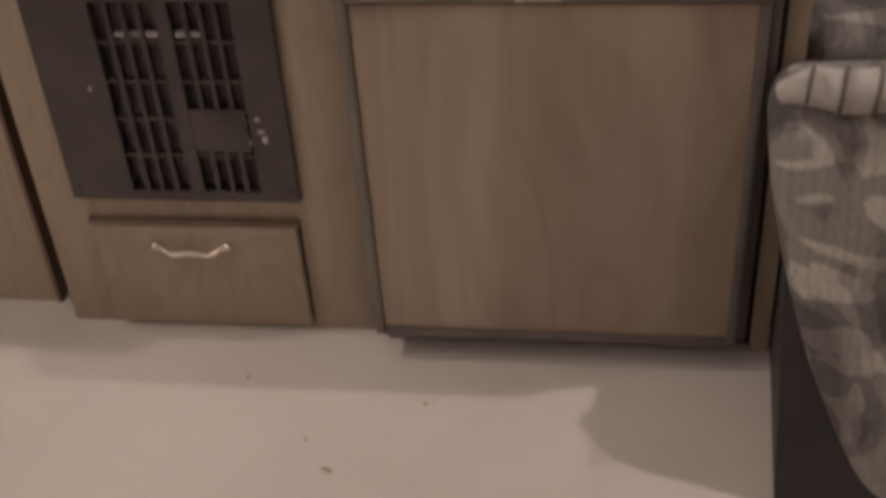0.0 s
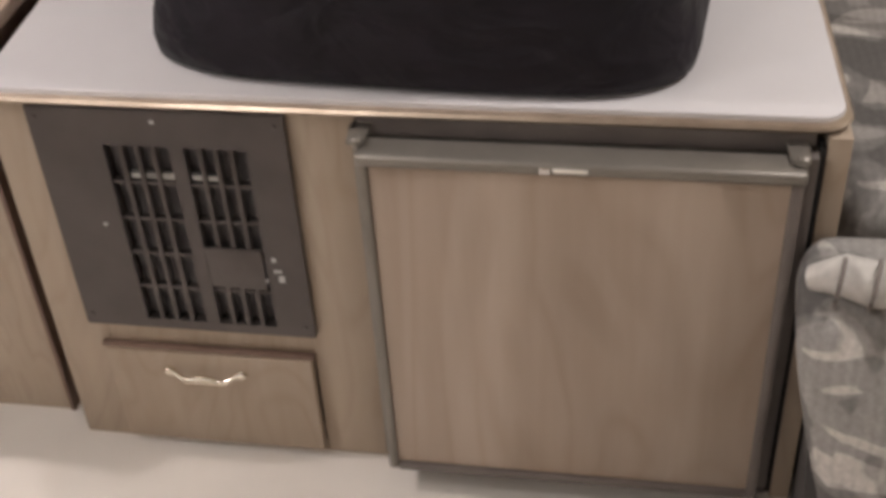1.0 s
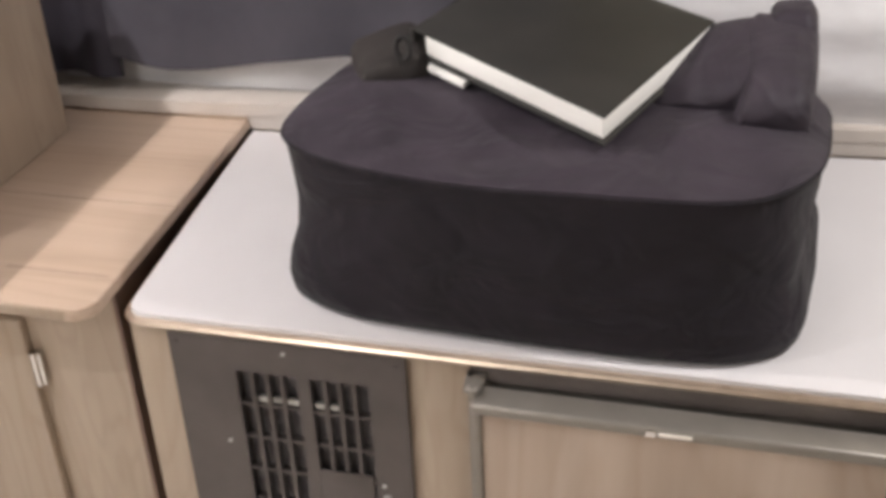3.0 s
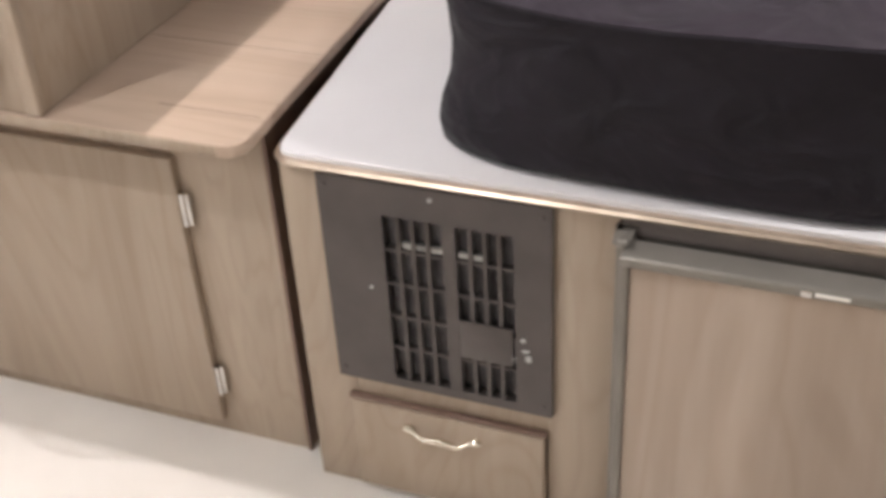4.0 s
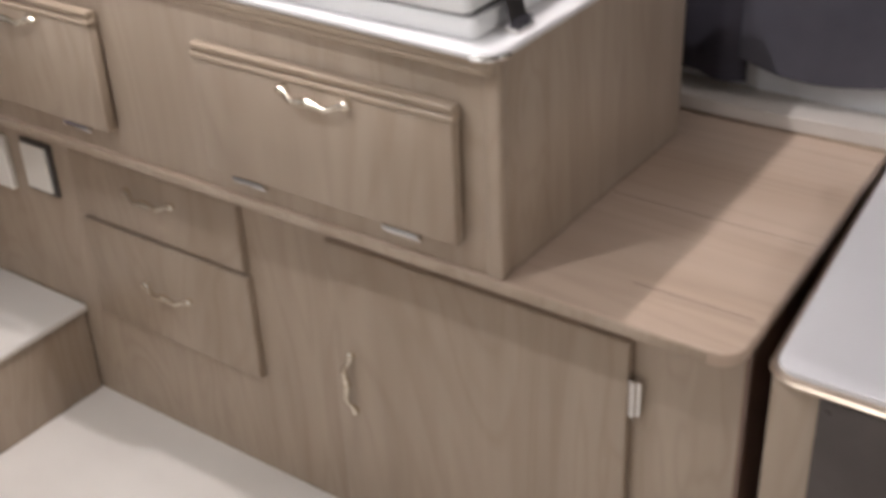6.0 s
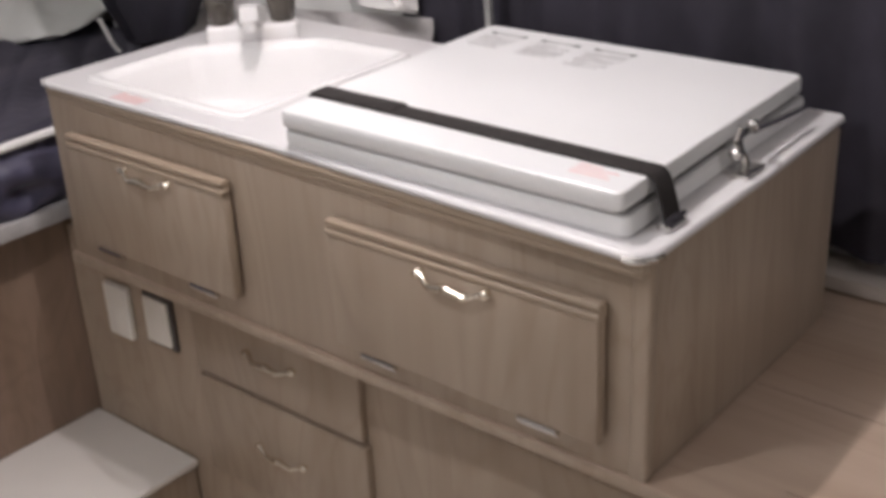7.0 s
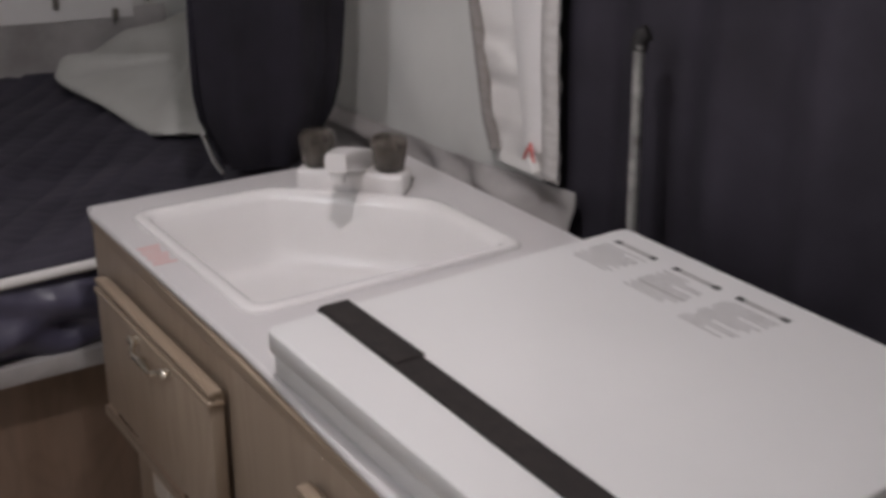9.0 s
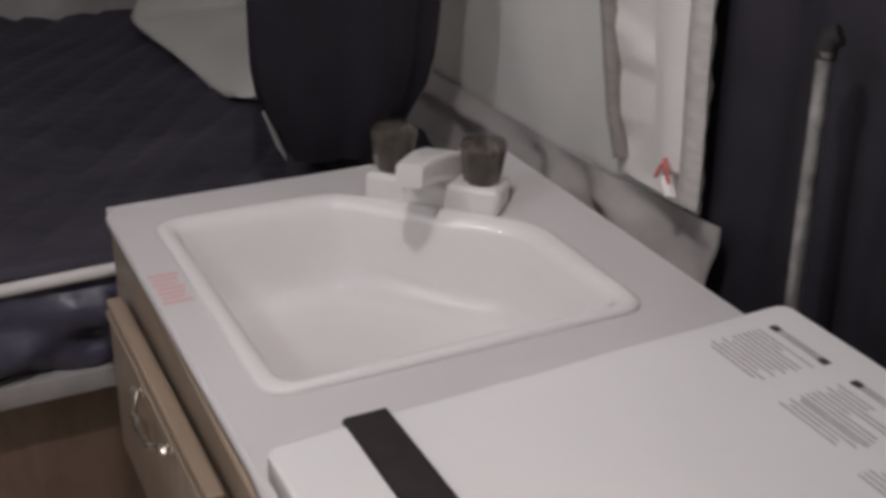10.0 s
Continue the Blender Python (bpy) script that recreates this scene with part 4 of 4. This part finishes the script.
setting("tent_wall_bunk", sheet(bunk_canvas, 40, 30, 0.004), CANVAS, "pale canvas wall beside the bunk", "tent wall")
setting("tent_wall_west", sheet(bunk_end, 50, 30, 0.004), CANVAS, "pale canvas wall at the end of the bunk", "tent wall")
setting("tent_hem_west", sheet(lambda u, v: (-3.346 + 0.006 * noise.noise(Vector((u * 9, v * 3, 6))), -0.76 + 2.5 * u, 0.775 + 0.16 * v), 50, 10, 0.004), CANVAS_DARK, "darker grey canvas hem behind the bunk", "tent wall", 80)
setting("tent_wall_bunk_south", box(-3.36, -2.42, -0.80, -0.78, 0.70, 2.02, 0), CANVAS, "plain grey canvas tent wall", "tent wall")


def tied(u, v):
    a = 2 * math.pi * u
    z = 0.895 + 1.1 * v
    k = 1 - 0.35 * math.exp(-((v - 0.0) / 0.05) ** 2) + 0.30 * math.sin(min(1, v * 1.6) * math.pi) * 0.5
    r = 1 + 0.13 * math.sin(5 * a + 3 * v) + 0.07 * math.sin(9 * a + 2 * v) + 0.04 * math.sin(15 * a)
    return (-2.235 + 0.055 * k * r * math.cos(a), 1.464 + 0.098 * k * r * math.sin(a) + 0.02 * v, z)


tc = bmesh.new()
rings = []
for k in range(31):
    rings.append([tc.verts.new(tied(i / 48, k / 30)) for i in range(48)])
skin(tc, rings)
tc.faces.new(rings[0][::-1])
tc.faces.new(rings[-1])
tagged(part("bunk_curtain", tc, BUNDLE, None, "", 80), "navy bunk curtain gathered into a bundle, darkened for shade", "curtain")
tail = sheet(lambda u, v: (-2.275 + 0.012 * math.sin(9 * u) + 0.03 * (1 - v), 1.405 + 0.105 * u + 0.02 * (1 - v) * (u - 0.5), 0.815 + 0.11 * v - 0.02 * u * u), 20, 12, 0.012)
tagged(part("curtain_tail", tail, NAVY_SHEEN, None, "", 80), "loose slate-blue lower end of the bunk curtain", "curtain")
tiebm = sweep([(-2.322, 1.395, 0.925), (-2.320, 1.402, 0.905), (-2.318, 1.410, 0.880), (-2.316, 1.420, 0.862)], 0.012, None, 10, 0.3)
tagged(part("curtain_tie", tiebm, CANVAS_WHITE), "short white cloth tie hanging behind the bunk curtain", "curtain tie")

# ---- bag and binder on the white worktop ----
BG = thing("bag", (-0.21, 1.4, 0.587), "black soft-sided nylon carry bag on the white worktop", "bag")
BC = (-0.190, 1.420)


def bag_ring(bm, a, b, z, n=5.0, wave=0.0, dip=0.0, rise=0.0):
    """One level of the bag; dip lowers its middle, rise lifts its back."""
    ring = []
    for i in range(80):
        t = 2 * math.pi * i / 80
        c, s = math.cos(t), math.sin(t)
        x = a * math.copysign(abs(c) ** (2 / n), c)
        y = b * math.copysign(abs(s) ** (2 / n), s)
        w = noise.noise(Vector((x * 6, y * 6, z * 9))) * wave * 1.4 + 0.010 * noise.noise(Vector((x * 17, y * 17, z * 14)))
        u = max(0.0, 1 - (x / 0.34) ** 2)
        lift = rise * (y / 0.21)
        ring.append(bm.verts.new((BC[0] + x * (1 + w) + 0.05 * y, BC[1] + y * (1 + w) - 0.045 * x - 0.012 * u * (1 if y < 0 else 0), z - dip * u + lift + 0.4 * wave * noise.noise(Vector((x * 7, y * 7, 3))))))
    return ring


body = bmesh.new()
rings = [bag_ring(body, 0.30, 0.185, 0.5875, 5), bag_ring(body, 0.326, 0.205, 0.594, 5), bag_ring(body, 0.330, 0.209, 0.612, 5, 0.01), bag_ring(body, 0.326, 0.208, 0.640, 5, 0.02),
         bag_ring(body, 0.316, 0.204, 0.672, 4.6, 0.02), bag_ring(body, 0.316, 0.202, 0.71, 4.2, 0.02, 0.0, -0.004), bag_ring(body, 0.321, 0.202, 0.755, 3.8, 0.02, 0.008, -0.010), bag_ring(body, 0.326, 0.204, 0.792, 3.6, 0.015, 0.016, -0.016), bag_ring(body, 0.28, 0.17, 0.765, 3.6)]
skin(body, rings)
body.faces.new(rings[0][::-1])
body.faces.new(rings[-1])
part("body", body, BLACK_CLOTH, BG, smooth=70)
top = bmesh.new()
rings = [bag_ring(top, 0.324, 0.203, 0.790, 3.6, 0.015, 0.016, -0.016), bag_ring(top, 0.328, 0.205, 0.797, 3.6, 0.015, 0.016, -0.016), bag_ring(top, 0.312, 0.190, 0.812, 3.3, 0.030, 0.020, -0.006), bag_ring(top, 0.26, 0.150, 0.832, 3.0, 0.05, 0.026, 0.010), bag_ring(top, 0.20, 0.11, 0.842, 2.8, 0.06, 0.030, 0.014),
         bag_ring(top, 0.12, 0.07, 0.846, 2.4, 0.04, 0.034, 0.010), bag_ring(top, 0.04, 0.025, 0.848, 2, 0.01, 0.036, 0.004)]
skin(top, rings)
top.faces.new(rings[-1])
top.faces.new(rings[0][::-1])
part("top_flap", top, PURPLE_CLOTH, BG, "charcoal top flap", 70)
seam = bmesh.new()
loop = [v.co.copy() for v in bag_ring(seam, 0.328, 0.2055, 0.793, 3.6, 0.015, 0.016, -0.016)]
seam.free()
part("piping", sweep(loop + [loop[0]], 0.0022, None, 8), BLACK_CLOTH, BG, "raised black seam piping")


def lump(name, place, half, turn, material, label=""):
    bm = bmesh.new()
    rr = []
    for k in range(11):
        a = -math.pi / 2 + math.pi * k / 10
        s = max(0.03, math.cos(a)) ** 0.30
        rr.append([bm.verts.new((half[0] * s * math.copysign(abs(math.cos(t)) ** 0.36, math.cos(t)) * (1 + 0.12 * noise.noise(Vector((math.cos(t) * 2, math.sin(t) * 2, a)))),
                                 half[1] * s * math.copysign(abs(math.sin(t)) ** 0.36, math.sin(t)) * (1 + 0.12 * noise.noise(Vector((math.cos(t) * 2, math.sin(t) * 2, a + 5)))), half[2] * math.sin(a))) for t in (2 * math.pi * i / 32 for i in range(32))])
    skin(bm, rr)
    bm.faces.new(rr[0][::-1])
    bm.faces.new(rr[-1])
    bmesh.ops.transform(bm, matrix=Matrix.Translation(place) @ turn, verts=bm.verts)
    part(name, bm, material, BG, label, 70)


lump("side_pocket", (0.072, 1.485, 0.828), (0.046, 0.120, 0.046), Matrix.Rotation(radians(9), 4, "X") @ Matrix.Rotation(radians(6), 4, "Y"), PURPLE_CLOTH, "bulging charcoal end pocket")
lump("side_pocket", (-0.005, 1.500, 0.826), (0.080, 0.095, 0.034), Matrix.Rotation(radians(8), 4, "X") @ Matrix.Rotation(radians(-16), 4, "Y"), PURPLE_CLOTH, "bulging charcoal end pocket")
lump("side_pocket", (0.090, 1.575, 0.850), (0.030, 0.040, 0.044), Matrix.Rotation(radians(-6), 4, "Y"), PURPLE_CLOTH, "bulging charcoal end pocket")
lump("side_pocket", (-0.425, 1.495, 0.822), (0.050, 0.065, 0.028), Matrix.Rotation(radians(24), 4, "Z") @ Matrix.Rotation(radians(-14), 4, "Y"), STRAP, "bunched black carry strap")
part("buckle", sweep([(-0.390 + 0.009 * math.cos(t), 1.440, 0.862 + 0.016 * math.sin(t)) for t in (2 * math.pi * k / 14 for k in range(15))], 0.004, None, 8), DARK, BG, "black ring buckle")

BD = thing("binder", (-0.2, 1.5, 0.83), "black-covered binder with white page edges", "binder")
FCN, LCN, RCN = Vector((-0.113, 1.288, 0.853)), Vector((-0.386, 1.484, 0.869)), Vector((-0.011, 1.566, 0.869))
eu, ev = RCN - FCN, LCN - FCN
en = eu.cross(ev).normalized()


def plate(a0, a1, b0, b1, n0, n1, bev=0.001):
    bm = box(a0, a1, b0, b1, n0, n1, bev)
    m = Matrix((eu.normalized(), (ev - eu * (ev.dot(eu) / eu.dot(eu))).normalized(), en)).transposed().to_4x4()
    shear = ev.dot(eu.normalized())
    h = (ev - eu * (ev.dot(eu) / eu.dot(eu))).length
    for v in bm.verts:
        v.co.x += v.co.y / h * shear
    bmesh.ops.transform(bm, matrix=Matrix.Translation(FCN) @ m, verts=bm.verts)
    return bm


LU = eu.length
LV = (ev - eu * (ev.dot(eu) / eu.dot(eu))).length
part("page_block", plate(0.0, LU - 0.01, 0.0, LV - 0.02, -0.027, -0.001), PAPER, BD, "white page block")
part("cover", plate(-0.002, LU, -0.002, LV, 0.0, 0.003), COVER, BD, "black front cover")
part("back_cover", plate(-0.006, LU, -0.006, LV, -0.032, -0.0285), COVER, BD, "black back cover")
part("spine", plate(-0.006, LU, LV, LV + 0.004, -0.032, 0.003), COVER, BD)
part("loose_sheet", plate(-0.012, 0.03, LV - 0.10, LV - 0.01, -0.042, -0.034), PAPER, BD, "folded white sheet under the binder")

# ---- bench beside the fridge ----
BS = thing("dinette_bench", (0.8, 1.45, 0), "dark-fronted dinette bench with leaf-patterned cushions", "bench")
plinth = prism([(0.274, 0.905), (1.50, 0.905), (1.50, 1.79), (0.300, 1.79), (0.300, 1.178), (0.294, 1.176)], 0.0, 0.27)
for v in plinth.verts:
    if v.co.y < 1.0:
        v.co.y += 0.54 * v.co.z
part("base", plinth, BENCH_DARK, BS, "charcoal-coloured bench base")


def pad(x0, x1, y0, y1, z0, z1, r, bulge):
    bm = box(x0, x1, y0, y1, z0, z1, r, None, 5)
    bmesh.ops.subdivide_edges(bm, edges=[e for e in bm.edges if e.calc_length() > 0.12], cuts=8, use_grid_fill=True)
    for v in bm.verts:
        u, w = (v.co.x - x0) / (x1 - x0), (v.co.y - y0) / (y1 - y0)
        n = noise.noise(v.co * 9) * 0.010
        v.co.z += (bulge * math.sin(math.pi * max(0, min(1, u))) * math.sin(math.pi * max(0, min(1, w))) if v.co.z > (z0 + z1) / 2 else 0) + n
        v.co.y += noise.noise(v.co * 7 + Vector((5, 0, 0))) * 0.014
        v.co.x += noise.noise(v.co * 7 + Vector((0, 5, 0))) * 0.008
    return bm


hang = pad(0.244, 1.50, 1.045, 1.185, 0.012, 0.452, 0.040, 0.004)
for v in hang.verts:
    drop = max(0.0, 0.44 - v.co.z)
    v.co.y -= 0.40 * drop
    v.co.x += 0.80 * drop * drop * max(0.0, min(1.0, (0.8 - v.co.x) / 0.5))
part("front_cushion", hang, LEAF, BS, "grey leaf-patterned cushion hanging over the front", 70)
part("seat_cushion", pad(0.292, 1.50, 1.205, 1.775, 0.275, 0.462, 0.035, 0.012), LEAF, BS, "grey leaf-patterned seat cushion", 70)
ROLL = [(0.256 + 0.03 * k, 1.064 + 0.004 * math.sin(k * 1.7) + 0.030 * math.exp(-k * 0.8), 0.466 + 0.003 * math.sin(k * 2.3) - 0.020 * math.exp(-k * 1.2)) for k in range(43)]
rolled = part("rolled_edge", sweep(ROLL, lambda f: 0.027 - 0.012 * math.exp(-f * 60), None, 16, 0.9), LEAF_LIGHT, BS, "pale woven rolled edge", 70)
for k in range(14):
    x = 0.279 + 0.035 * k
    ring = [(x + 0.006 * math.sin(t), 1.064 + 0.0275 * math.sin(t - 0.3), 0.466 + 0.0255 * math.cos(t - 0.3)) for t in (-2.4 + 0.3 * i for i in range(11))]
    part("stitch", sweep(ring, 0.0026, None, 6), BROWN_GREY, rolled, "dark stitched stripe")

rng = random.Random(9)
specks = bmesh.new()
for x, y, s in ((-0.272, 0.923, 0.006), (-0.266, 0.920, 0.004), (-0.309, 0.973, 0.004), (-0.163, 1.048, 0.004), (-0.150, 1.050, 0.003), (-0.415, 1.085, 0.003)):
    ring = [(x + s * rng.uniform(0.5, 1.2) * math.cos(k * 1.047), y + 0.6 * s * rng.uniform(0.5, 1.2) * math.sin(k * 1.047)) for k in range(6)]
    prism(ring, 0.0005, 0.002, 0, specks)
tagged(part("floor_crumbs", specks, WALL_WOOD), "a few brown crumbs scattered on the vinyl floor", "crumbs", kind="stuff")
